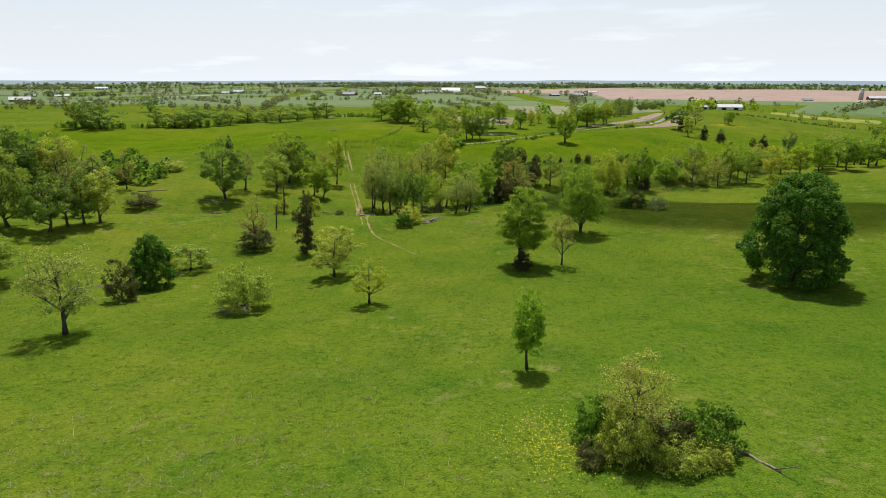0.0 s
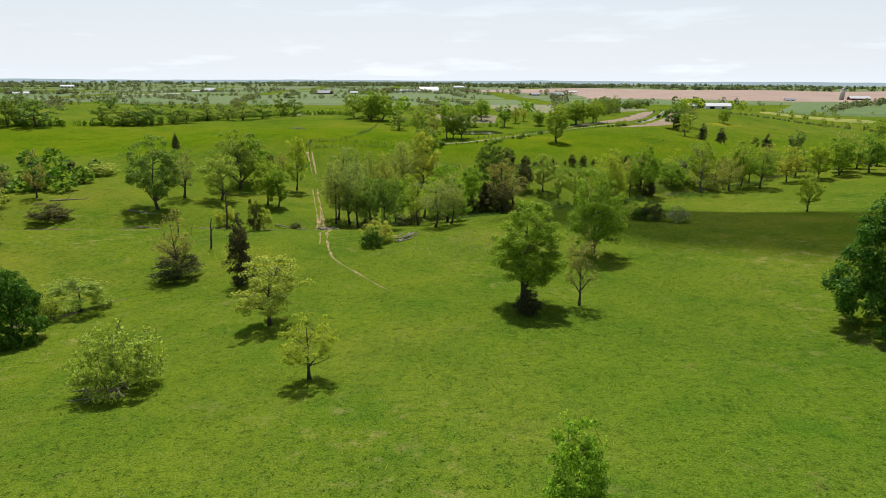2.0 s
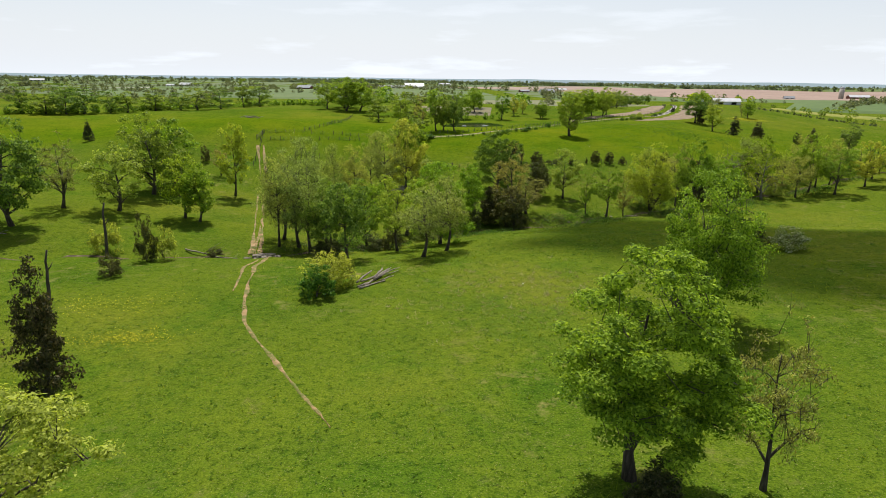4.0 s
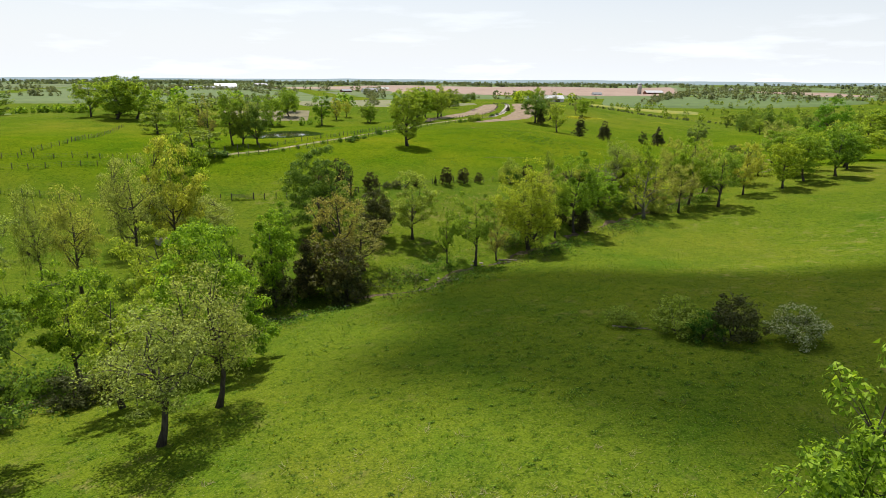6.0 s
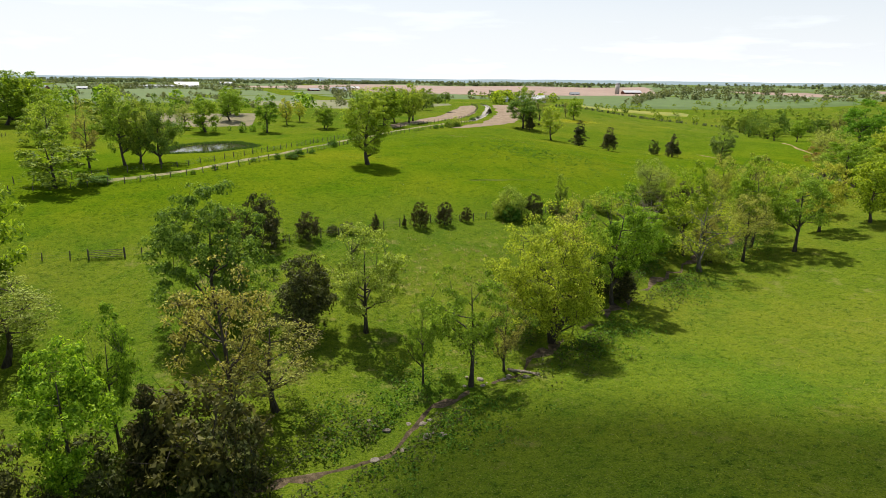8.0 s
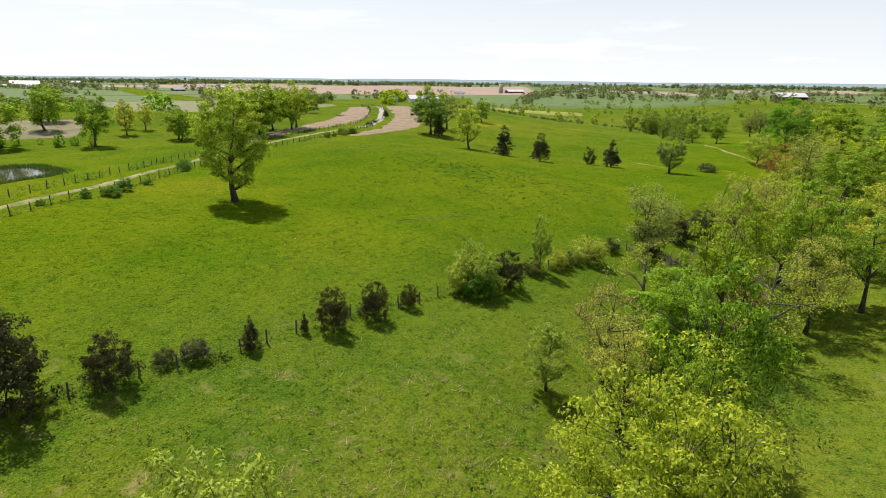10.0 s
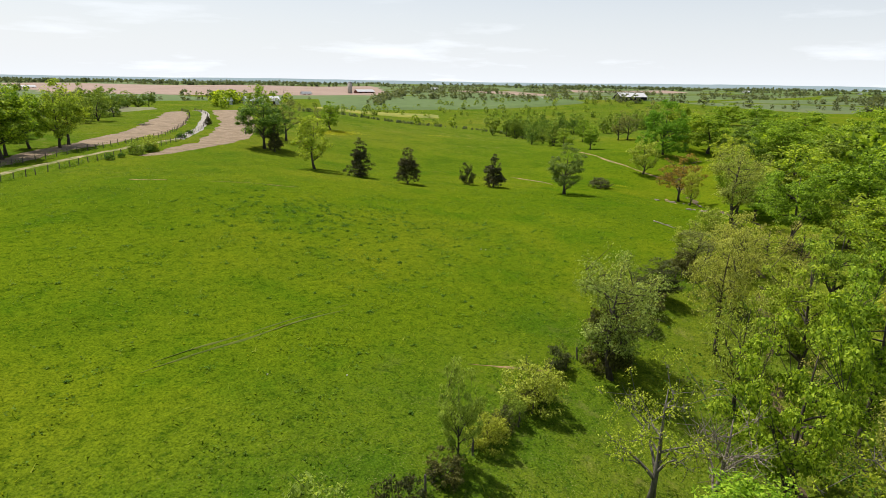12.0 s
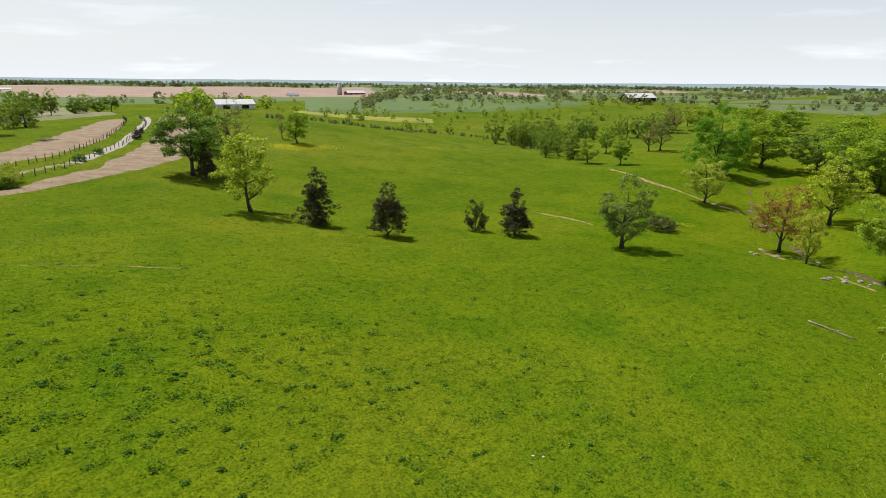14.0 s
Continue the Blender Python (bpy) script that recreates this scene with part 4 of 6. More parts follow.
# ---- buildings ----
def barn(name, label, x, y, length, depth, eaves, ridge, turn, wall, roof, doors=2, category="barn"):
    """A gabled building with overhanging roof, doors and windows; its long side along its own x."""
    ob = thing(name, label, category, pose(x, y, gz(x, y) - 0.2, 0, 0, turn))
    l, d = length / 2, depth / 2
    v = np.array([(-l, -d, 0), (l, -d, 0), (l, d, 0), (-l, d, 0), (-l, -d, eaves), (l, -d, eaves), (l, d, eaves), (-l, d, eaves), (-l, 0, ridge), (l, 0, ridge)], float)
    f = [[0, 1, 5, 4], [1, 2, 6, 9, 5], [2, 3, 7, 6], [3, 0, 4, 8, 7], [3, 2, 1, 0]]
    part("wall", mesh_of("wall", v, f, wall), ob)
    o, t = 0.6, 0.25
    slope = (ridge - eaves) / d
    for side in (-1, 1):
        ye, ze = side * (d + o), eaves - slope * o
        v = np.array([(-l - o, ye, ze), (l + o, ye, ze), (l + o, 0, ridge + 0.02), (-l - o, 0, ridge + 0.02)], float)
        v = np.vstack([v, v + (0, 0, t)])
        f = [[0, 1, 2, 3], [7, 6, 5, 4], [0, 4, 5, 1], [1, 5, 6, 2], [2, 6, 7, 3], [3, 7, 4, 0]]
        part("roof", mesh_of("roof", v, f, roof), ob)
    # doorways are flat sheets with their inner shade painted on
    for k in range(doors):
        cx = -l + length * (k + 0.5) / doors
        w = min(length / doors * 0.28, 2.2)
        v, f = box(cx - w, -d - 0.08, 0.2, cx + w, -d - 0.01, eaves * 0.8)
        part("door", mesh_of("door", v, f, OPENING_SHADE), ob)
    v, f = box(l + 0.01, -d * 0.35, 0.2, l + 0.08, d * 0.35, eaves * 0.85)
    part("door", mesh_of("door", v, f, OPENING_SHADE), ob)
    return ob


def silo(x, y, h, r):
    ob = thing("silo", "tall grey concrete silo beside a farm barn", "silo", Matrix.Translation((x, y, gz(x, y) - 0.3)))
    v, f = tube([(0, 0, 0), (0, 0, h)], [r, r], 16)
    part("shaft", mesh_of("shaft", v, f, CONCRETE, True), ob)
    v, f = tube([(0, 0, h), (0, 0, h + r * 0.5), (0, 0, h + r * 0.85)], [r * 1.02, r * 0.8, r * 0.15], 16)
    part("dome", mesh_of("dome", v, f, GREY_METAL, True), ob)


barn("barn", "black tobacco barn with a steep grey roof", 316, 721, 16, 12, 5.0, 10.5, 62, BARN_WOOD, GREY_METAL)
barn("barn", "long white-roofed cattle barn beyond the hill", 304, 661, 23, 11, 3.0, 5.6, -14, WALL_WHITE, WHITE_METAL, 2)
barn("barn", "small white shed beside the cattle barn", 284, 676, 9, 7, 3.0, 4.8, -14, WALL_WHITE, WHITE_METAL, 1)
# the open sides are solid walls painted as dark inner shade
barn("barn", "large open-sided hay barn with painted inner shade and a white roof", 712, 590, 30, 18, 4.0, 8.0, -35, OPENING_SHADE, WHITE_METAL, 4)
silo(771, 1152, 19, 4.0)
barn("barn", "farm barn beside the concrete silo", 800, 1148, 34, 14, 4.5, 8, -10, WALL_RED, WHITE_METAL, 3)
barn("barn", "very long low poultry barn with a pale roof", -5, 1660, 135, 18, 3.5, 6, 4, WALL_WHITE, GREY_METAL, 8)
barn("barn", "white-roofed barn behind the poultry barn", 40, 1760, 50, 24, 6, 12, 4, WALL_WHITE, WHITE_METAL, 3)
barn("farm_building", "brown farm barn with a white roof", -665, 1031, 30, 14, 4.5, 9, 25, WALL_RED, WHITE_METAL, 4, "building")
barn("farm_building", "small white farmhouse among trees", -785, 1256, 14, 6, 3.2, 6, 30, WALL_WHITE, WHITE_METAL, 2, "building")
barn("farm_building", "white farm shed in the distance", -730, 1261, 26, 12, 3.2, 6, 24, WALL_WHITE, WHITE_METAL, 2, "building")
barn("farm_building", "distant white farm building", -526, 1721, 34, 15, 4.5, 9, -27, WALL_WHITE, WHITE_METAL, 4, "building")
barn("farm_building", "distant white farm shed", -540, 1656, 24, 11, 3.2, 6, -25, WALL_WHITE, WHITE_METAL, 2, "building")
barn("farm_building", "brown farmhouse among field trees", -187, 1391, 30, 14, 4.5, 9, -25, WALL_RED, GREY_METAL, 4, "building")
barn("farm_building", "white farmhouse behind the trees", -130, 1440, 16, 7, 3.2, 6, -7, WALL_WHITE, WHITE_METAL, 2, "building")
barn("farm_building", "far white farm building", -1159, 2237, 40, 18, 4.5, 9, 23, WALL_WHITE, WHITE_METAL, 4, "building")
barn("farm_building", "far white house among trees", -1698, 2705, 30, 14, 4.5, 9, -20, WALL_WHITE, WHITE_METAL, 4, "building")
barn("farm_building", "distant white farm buildings", 307, 1398, 30, 14, 4.5, 9, 17, WALL_WHITE, GREY_METAL, 4, "building")
barn("farm_building", "distant red-brown barn with a grey roof", 267, 1435, 22, 10, 3.2, 6, 21, WALL_RED, GREY_METAL, 2, "building")
barn("farm_building", "far white farm building", 1351, 2816, 50, 22, 4.5, 9, 12, WALL_WHITE, WHITE_METAL, 4, "building")
barn("farm_building", "far white farm building", 170, 2468, 44, 20, 4.5, 9, 24, WALL_WHITE, WHITE_METAL, 4, "building")
barn("farm_building", "white farmhouse among trees on the plain", 646, 1104, 16, 7, 3.2, 6, -11, WALL_WHITE, GREY_METAL, 2, "building")
barn("farm_building", "small white house beside woods", 1206, 1368, 18, 8, 3.2, 6, -14, WALL_WHITE, WHITE_METAL, 2, "building")
barn("farm_building", "white farm building at the field edge", 427, 1747, 26, 12, 3.2, 6, 8, WALL_WHITE, WHITE_METAL, 2, "building")
barn("farm_building", "far white house among trees", 2366, 780, 20, 9, 3.2, 6, -17, WALL_WHITE, WHITE_METAL, 2, "building")
barn("farm_building", "far white farm shed", 2403, 681, 26, 12, 3.2, 6, 8, WALL_WHITE, WHITE_METAL, 2, "building")
barn("farm_building", "far white farm building among blossom", 2149, 937, 22, 10, 3.2, 6, -28, WALL_WHITE, WHITE_METAL, 2, "building")

# ---- trees and shrubs ----
plant("maple", 8.8, 68.4, 9.6, 4.2)
plant("great_maple", 61.4, 108.1, 19.4, 15.2)
plant("leafy_close", 15.5, 123.1, 15.5, 11.2)
plant("cedar", 15.2, 118.3, 4.7, 4.8)
plant("bare", 23.3, 121.3, 11.9, 5.3)
plant("spread", 33.7, 150.5, 16.6, 11.5)
plant("open_near", -12.0, 98.5, 8.0, 6.7)
plant("pale_near", -21.0, 119.8, 10.1, 10.8)
plant("shrub_near", -31.8, 98.7, 7.8, 9.5)
plant("budding", -54.1, 87.7, 14.4, 10.6)
plant("dense", -55.3, 118.3, 10.3, 8.0)
plant("brownbush", -56.1, 107.7, 7.6, 5.7)
plant("pale", -53.8, 132.3, 5.8, 8.9)
plant("shrub", -56.1, 128.0, 4.9, 4.0)
plant("shrub", -51.3, 134.7, 2.3, 3.7)
plant("cedar", -30.9, 142.1, 13.1, 6.5)
plant("bare", -44.8, 149.6, 13.1, 7.9)
plant("brownbush", -44.1, 148.4, 5.4, 9.2)
plant("woodland", -85.0, 116.3, 9.6, 12)
plant("woodland", -96.2, 154.2, 15.6, 13.4)
plant("woodland", -107.2, 155.9, 19.0, 14.5)
plant("woodland", -92.5, 163.0, 15.4, 11)
plant("pale", -89.9, 165.8, 16.4, 11.7)
plant("bare", -94.7, 159.3, 22.9, 9.5)
plant("brownbush", -90.8, 191.0, 4.5, 9.6)
plant("cedar", -116.2, 251.7, 4.2, 4.9)
plant("shrub", -104.9, 246.8, 3.9, 14.1)
plant("bare", -108.8, 200.0, 16.0, 10.7)
plant("bare", -103.0, 208.3, 13.5, 6.3)
plant("woodland", -69.4, 204.1, 20.6, 14.2)
plant("bare", -67.1, 217.5, 15.5, 9.8)
plant("cedar", -95.8, 292.1, 6.8, 4.3)
plant("pale", -56.9, 219.0, 15.0, 11.7)
plant("woodland", -56.4, 236.5, 19.5, 14)
plant("leafy", -43.7, 219.0, 13.5, 9.9)
plant("leafy", -40.3, 217.2, 12.1, 8.6)
plant("leafy", -55.0, 246.0, 16.3, 13.6)
plant("open", -39.7, 243.9, 18.3, 8.3)
plant("bare", -46.8, 258.4, 8.6, 4.2)
plant("brownbush", -53.2, 267.3, 4.6, 3.2)
plant("shrub", -49.4, 195.6, 6.1, 5.1)
plant("brownbush", -40.5, 189.7, 8.2, 3.5)
plant("shrub", -38.6, 191.7, 5.9, 4.6)
plant("brownbush", -40.8, 177.8, 3.4, 3.9)
plant("brownbush", -31.7, 196.8, 2.1, 3.0)
plant("budding", -18.5, 206.6, 17.5, 9.8)
plant("budding", -22.3, 206.4, 18.1, 7.6)
plant("leafy_near", -5.8, 212.7, 15.0, 9.3)
plant("brownbush", -0.4, 203.0, 4.8, 4.4)
plant("budding", 4.6, 186.8, 11.6, 9.2)
plant("budding", 8.8, 192.6, 13.2, 8.6)
plant("open_near", 2.3, 224.2, 16.1, 10.8)
plant("leafy_near", 19.0, 239.2, 13.1, 5.5)
plant("leafy_near", 7.6, 229.0, 15.5, 8.5)
plant("budding", -22.1, 236.0, 18.4, 12.4)
plant("budding", -14.9, 238.6, 17.0, 6.3)
plant("budding", -10.1, 240.0, 16.8, 6.9)
plant("budding", -3.0, 248.0, 20.1, 9.6)
plant("pale_near", 2.6, 252.5, 21.5, 10.3)
plant("brownbush", 26.0, 231.2, 9.9, 11.2)
plant("cedar", 22.2, 232.9, 9.1, 6.2)
plant("bare", 28.2, 238.0, 17.8, 9.7)
plant("shrub_near", -8.6, 169.4, 5.6, 7.0)
plant("densebush", -9.8, 165.0, 4.2, 5.2)
plant("open_near", 75.4, 250.1, 13.8, 5.9)
plant("cedar", 80.8, 256.2, 9.0, 2.7)
plant("cedar", 83.8, 254.2, 7.6, 6.6)
plant("leafy", 151.9, 263.4, 13.7, 9.5)
plant("leafy", 161.5, 265.3, 14.1, 10.1)
plant("leafy", 172.6, 264.9, 15.1, 12.6)
plant("brownbush", 16.8, 232.0, 7.2, 7.1)
plant("brownbush", 11.6, 230.7, 8.6, 7.4)
plant("cedar", 21.8, 232.7, 9.5, 4.9)
plant("brownbush", 27.5, 229.3, 8.5, 7.2)
plant("browncedar", 37.4, 252.0, 9.7, 6.4)
plant("bare", 32.4, 239.5, 10.9, 9.8)
plant("budding", -6.6, 261.5, 16.1, 7.2)
plant("budding", -1.0, 265.9, 7.0, 9.4)
plant("budding", 7.0, 256.7, 10.8, 11.3)
plant("open_near", 0.4, 198.4, 13.5, 7.9)
plant("brownbush", 38.5, 253.2, 9.2, 5.7)
plant("leafy", 196.4, 280.9, 14.1, 13.9)
plant("open_near", 206.2, 305.4, 14.6, 12.0)
plant("leafy", 199.2, 299.2, 8.8, 12.7)
plant("leafy", 226.8, 299.5, 12.7, 19.3)
plant("woodland", 246.3, 281.1, 15.5, 14.5)
plant("woodland", 328.1, 302.2, 15.5, 17)
plant("brownbush", 179.7, 359.9, 5.4, 3.8)
plant("cedar", 182.5, 353.7, 8.1, 7.3)
plant("brownbush", 211.3, 341.3, 2.8, 6.3)
plant("open", 151.8, 383.1, 12.9, 9.7)
plant("leafy", 208.7, 452.9, 10.7, 8.7)
plant("bare", 209.1, 461.7, 8.6, 4.2)
plant("bare", 175.3, 431.4, 15.2, 11.2)
plant("open", 173.7, 443.4, 16.2, 9.4)
plant("open", 285.9, 399.8, 8.6, 8.9)
plant("bare", 325.1, 396.9, 13.1, 8.0)
plant("bare", 326.7, 393.3, 13.0, 10.5)
plant("leafy", 330.8, 359.1, 18.0, 21.7)
plant("woodland", 341.3, 345.0, 16.5, 20)
plant("leafy", 315.7, 409.4, 10.5, 8.1)
plant("bare", 548.6, 471.9, 17.2, 10.5)
plant("leafy", 104.6, 424.4, 13.8, 9.6)
plant("open", 113.3, 427.4, 15.4, 10.2)
plant("leafy", 98.2, 416.2, 15.0, 11.3)
plant("woodland", 17.6, 328.0, 14.0, 8.4)
plant("woodland", 21.6, 326.4, 14.8, 9.4)
plant("open", 14.8, 326.8, 16.0, 8.6)
plant("bare", 8.6, 324.8, 13.8, 5.9)
plant("open", 1.5, 330.5, 14.6, 7.4)
plant("leafy", 53.4, 411.1, 13.5, 9.6)
plant("leafy", 33.5, 417.1, 12.8, 12.2)
plant("woodland", 74.6, 415.7, 9.6, 8.0)
plant("pale", 63.2, 430.0, 10.2, 7.1)
plant("densebush", 23.4, 421.4, 3.4, 6.4)
plant("budding", 26.6, 429.6, 9.9, 8.4)
plant("leafy", 43.6, 445.2, 12.7, 11.0)
plant("leafy", 74.3, 411.4, 8.6, 6.8)
plant("leafy", 45.2, 464.4, 11.9, 11.6)
plant("pale", 64.8, 442.2, 8.8, 5.5)
plant("pale", 69.5, 438.0, 9.1, 5.5)
plant("cedar", 18.4, 421.8, 6.1, 4.6)
plant("leafy", -38.5, 441.3, 15.5, 12.8)
plant("leafy", -27.6, 431.3, 17.5, 18.9)
plant("leafy", -20.4, 432.2, 17.4, 17.0)
plant("leafy", -12.0, 415.9, 14.7, 12.1)
plant("leafy", 91.0, 415.7, 14.3, 12.6)
plant("leafy", 96.5, 411.6, 15.0, 14.2)
plant("open", 110.4, 423.7, 15.1, 9.6)
plant("open", 109.2, 202.4, 11.9, 7.1)
plant("woodland", -132.7, 207.4, 19, 16.5)
plant("woodland", -139.6, 206.8, 20.5, 17)
plant("pale", -123.0, 205.7, 18.1, 12.3)
plant("woodland", -128.0, 174.2, 22, 18)
plant("leafy", 291.1, 316.8, 11.8, 18.4)
plant("leafy", 354.7, 321.9, 13.5, 25.2)
plant("leafy", 339.9, 305.7, 21.4, 20.9)
plant("pale", 223.4, 301.5, 9.2, 11.8)
plant("open", 177.9, 279.2, 9.8, 10.6)
plant("leafy", 167.6, 273.0, 10.3, 10.9)
plant("airy", 157.3, 289.8, 8.3, 9.0)
plant("airy", 161.7, 286.3, 7.7, 8.2)
plant("bare", 162.7, 282.1, 7.4, 7.2)
plant("leafy", 318.3, 363.4, 15.7, 16.8)
plant("leafy", 312.2, 328.4, 17.6, 18.3)
plant("leafy", 287.4, 319.3, 15.4, 15.8)
plant("bare", 505.6, 464.1, 19.8, 14.8)
plant("leafy", 525.4, 455.2, 17.3, 21.1)
plant("leafy", 528.8, 402.7, 17.0, 27.3)
plant("leafy", 483.8, 361.2, 17.3, 26.4)
plant("leafy", 551.6, 429.5, 16.6, 25.5)
plant("densebush", 45.4, 326.8, 1.4, 1.8)
plant("densebush", 50.6, 330.1, 1.9, 2.9)
plant("densebush", 62.7, 347.3, 1.8, 2.3)
plant("densebush", 31.7, 318.0, 1.0, 1.4)
plant("densebush", 27.5, 315.3, 0.8, 1.2)
plant("densebush", 125.3, 411.0, 1.9, 3.8)
plant("densebush", 54.5, 334.2, 1.0, 1.8)
plant("densebush", 39.9, 324.3, 0.9, 1.4)
plant("shrub", 121.2, 407.5, 3.2, 4.2)
plant("shrub", 126.0, 411.6, 2.9, 3.8)
plant("densebush", 113.4, 401.7, 1.6, 2.5)
plant("densebush", 116.6, 404.1, 1.2, 1.8)
plant("densebush", 143.9, 435.3, 1.6, 3.3)
plant("cedar", 168.8, 469.0, 3.1, 3.5)
plant("shrub", 127.3, 415.1, 3.6, 3.7)
plant("densebush", 150.7, 444.2, 1.6, 2.2)
plant("cedar", 174.9, 481.0, 1.8, 2.3)
plant("densebush", 10.8, 312.7, 1.3, 6.3)
plant("densebush", 48.6, 327.4, 1.5, 3.6)
plant("densebush", 63.5, 352.2, 1.7, 3.5)
plant("fartree", -208.5, 369.8, 17.9, 12.2)
plant("fartree", -206.8, 378.2, 18.4, 17.5)
plant("fartree", -194.1, 371.1, 13.3, 22.1)
plant("fartree", -170.7, 389.5, 12.5, 11.7)
plant("fartree", -348.5, 781.3, 19.9, 24.6)
plant("fartree", -160.2, 390.5, 10.6, 15.7)
plant("fartree", -153.1, 394.4, 12.3, 15.8)
plant("fartree", -148.9, 402.1, 12.6, 16.2)
plant("fartree", -140.8, 411.7, 11.5, 13.8)
plant("fartree", -136.2, 420.3, 10.2, 12.5)
plant("fartree", -133.2, 449.3, 11.9, 19.8)
plant("fartree", -121.0, 453.3, 10.4, 13.9)
plant("fartree", -109.3, 446.0, 12.5, 18.2)
plant("fartree", -99.0, 453.2, 13.2, 15.4)
plant("fartree", -90.4, 471.3, 16.3, 11.3)
plant("fartree", -82.2, 475.5, 13.4, 17.9)
plant("fartree", -29.8, 450.0, 17.3, 21.6)
plant("fartree", -8.4, 376.6, 10.6, 12.8)
plant("fartree", 4.4, 418.8, 14.5, 20.1)
plant("fartree", 4.6, 310.2, 9.8, 12.5)
plant("airy", 121.9, 276.5, 12.8, 5.7)
plant("shrub", 176.1, 299.6, 4.2, 6.1)
plant("shrub", 162.2, 297.7, 4.2, 5.1)
# along the old pasture fence
plant("cedar", 53.6, 277.3, 3.2, 2.0)
plant("cedar", 58.6, 277.9, 2.1, 1.1)
plant("cedarbush", 61.2, 277.4, 4.4, 3.2)
plant("cedarbush", 65.8, 278.0, 3.9, 3.3)
plant("cedarbush", 70.5, 279.5, 2.7, 2.1)
plant("brownbush", 46.8, 278.4, 1.5, 2.0)
plant("brownbush", 49.2, 278.4, 1.7, 2.9)
plant("cedarbush", 42.8, 277.2, 4.5, 3.9)
plant("cedarbush", 35.8, 277.3, 8.0, 7.1)
plant("brownbush", 31.9, 283.0, 4.4, 4.5)
plant("shrub_near", 80.4, 281.4, 5.6, 6.4)
plant("shrub_near", 78.4, 281.2, 4.2, 4.4)
plant("densebush", 79.4, 279.6, 3.4, 3.8)
plant("cedarbush", 84.6, 280.8, 4.6, 3.8)
plant("pale_near", 92.3, 283.9, 7.4, 3.0)
plant("brownbush", 90.6, 283.4, 2.2, 2.6)
plant("shrub_near", 95.6, 284.2, 3.0, 3.0)
plant("brownbush", 97.6, 284.6, 2.2, 2.4)
plant("shrub_near", 99.8, 285.3, 2.3, 2.4)
plant("brownbush", 103.6, 286.2, 1.6, 2.4)
plant("brownbush", 110.6, 288.4, 2.4, 2.8)
plant("cedar", 128.1, 289.8, 5.4, 6.0)
plant("browncedar", 137.6, 291.2, 5.2, 5.2)
plant("brownbush", 133.0, 290.4, 3.2, 4.4)
plant("bare", 150.4, 292.2, 7.4, 6.6)
plant("brownbush", 148.6, 292.8, 3.6, 4.6)
plant("shrub", 157.5, 295.0, 3.6, 4.2)
# the creek's wood beside the pasture
plant("bushy", 66.2, 244.6, 17.6, 13.6)
plant("leafy_near", 81.4, 252.4, 17.4, 10.6)
plant("bare", 81.0, 262.3, 11.4, 7.4)
plant("budding", 77.6, 257.4, 11.6, 6.6)
plant("pale_near", 74.8, 263.2, 6.4, 4.4)
plant("bright_near", 97.2, 267.2, 8.6, 11.4)
plant("limbs", 101.8, 275.2, 10.8, 8.0)
plant("snagtree", 103.4, 271.6, 11.0, 7.0)
plant("brownbush", 115.6, 286.2, 6.6, 5.6)
plant("brownbush", 119.4, 288.0, 6.0, 5.0)
plant("shrub_near", 103.6, 286.0, 4.0, 5.6)
plant("budding", 114.6, 285.2, 13.4, 8.2)
plant("budding", 119.6, 287.2, 10.8, 6.6)
plant("limbs", 106.4, 261.4, 14.4, 12.0)
plant("leafy_near", 109.4, 268.6, 17.0, 9.6)
plant("open_near", 128.6, 261.2, 15.8, 10.4)
plant("leafy_near", 124.4, 267.2, 17.0, 9.6)
plant("open_near", 131.0, 273.6, 16.8, 9.2)
plant("budding", 117.6, 262.6, 12.6, 8.4)
plant("bare", 115.4, 269.6, 11.0, 7.0)
plant("pale_near", 141.6, 266.4, 13.8, 8.4)
plant("budding", 130.6, 281.6, 14.6, 6.8)
plant("budding", 143.8, 284.4, 12.4, 7.6)
plant("open_near", 150.6, 275.4, 12.6, 8.8)
plant("budding", 138.0, 277.4, 11.6, 6.0)
plant("leafy_near", 176.2, 287.0, 14.6, 12.0)
plant("leafy", 187.6, 273.2, 11.0, 10.4)
plant("budding", 187.0, 299.6, 16.6, 10.4)
plant("densebush", 105.0, 268.5, 3.4, 5.0)
plant("shrub_near", 112.0, 264.4, 3.4, 5.4)
plant("orange", 216.1, 322.2, 12.0, 11.2)
plant("pale", 208.8, 316.4, 9.6, 4.4)
plant("pale", 247.7, 347.0, 11.6, 9.9)
plant("open", 243.2, 320.4, 15.2, 12.2)
plant("bigmaple", 284.4, 357.4, 19.4, 17.6)
plant("leafy", 286.6, 388.6, 9.8, 8.2)
# trees along the far edge of the lane field
for row in ((195.6, 729.7, 12.4, 6.4), (198.7, 722.9, 15.4, 8.0), (207.1, 736.4, 15.1, 9.5), (211.9, 734.3, 18.1, 12.5), (221.5, 748.7, 13.8, 8.6), (224.7, 741.1, 18.7, 11), (242.4, 753.4, 12.3, 12), (255.1, 774.7, 14.8, 14), (263.8, 775.6, 11.6, 12), (276.6, 787.0, 12.8, 12.4)):
    plant("woodland", *row, group="trees along the far lane field")
# the hill pasture
plant("field_tree", 63.8, 318.4, 17.4, 11.6)
plant("cedar", 156.6, 372.2, 9.0, 7.0)
plant("cedarpair", 162.0, 361.8, 8.0, 6.1)
plant("pear", 187.8, 337.2, 11.6, 8.6)
plant("woodland", 158.2, 415.6, 16.0, 15.0)
plant("cedar", 158.6, 411.0, 8.6, 5.6)
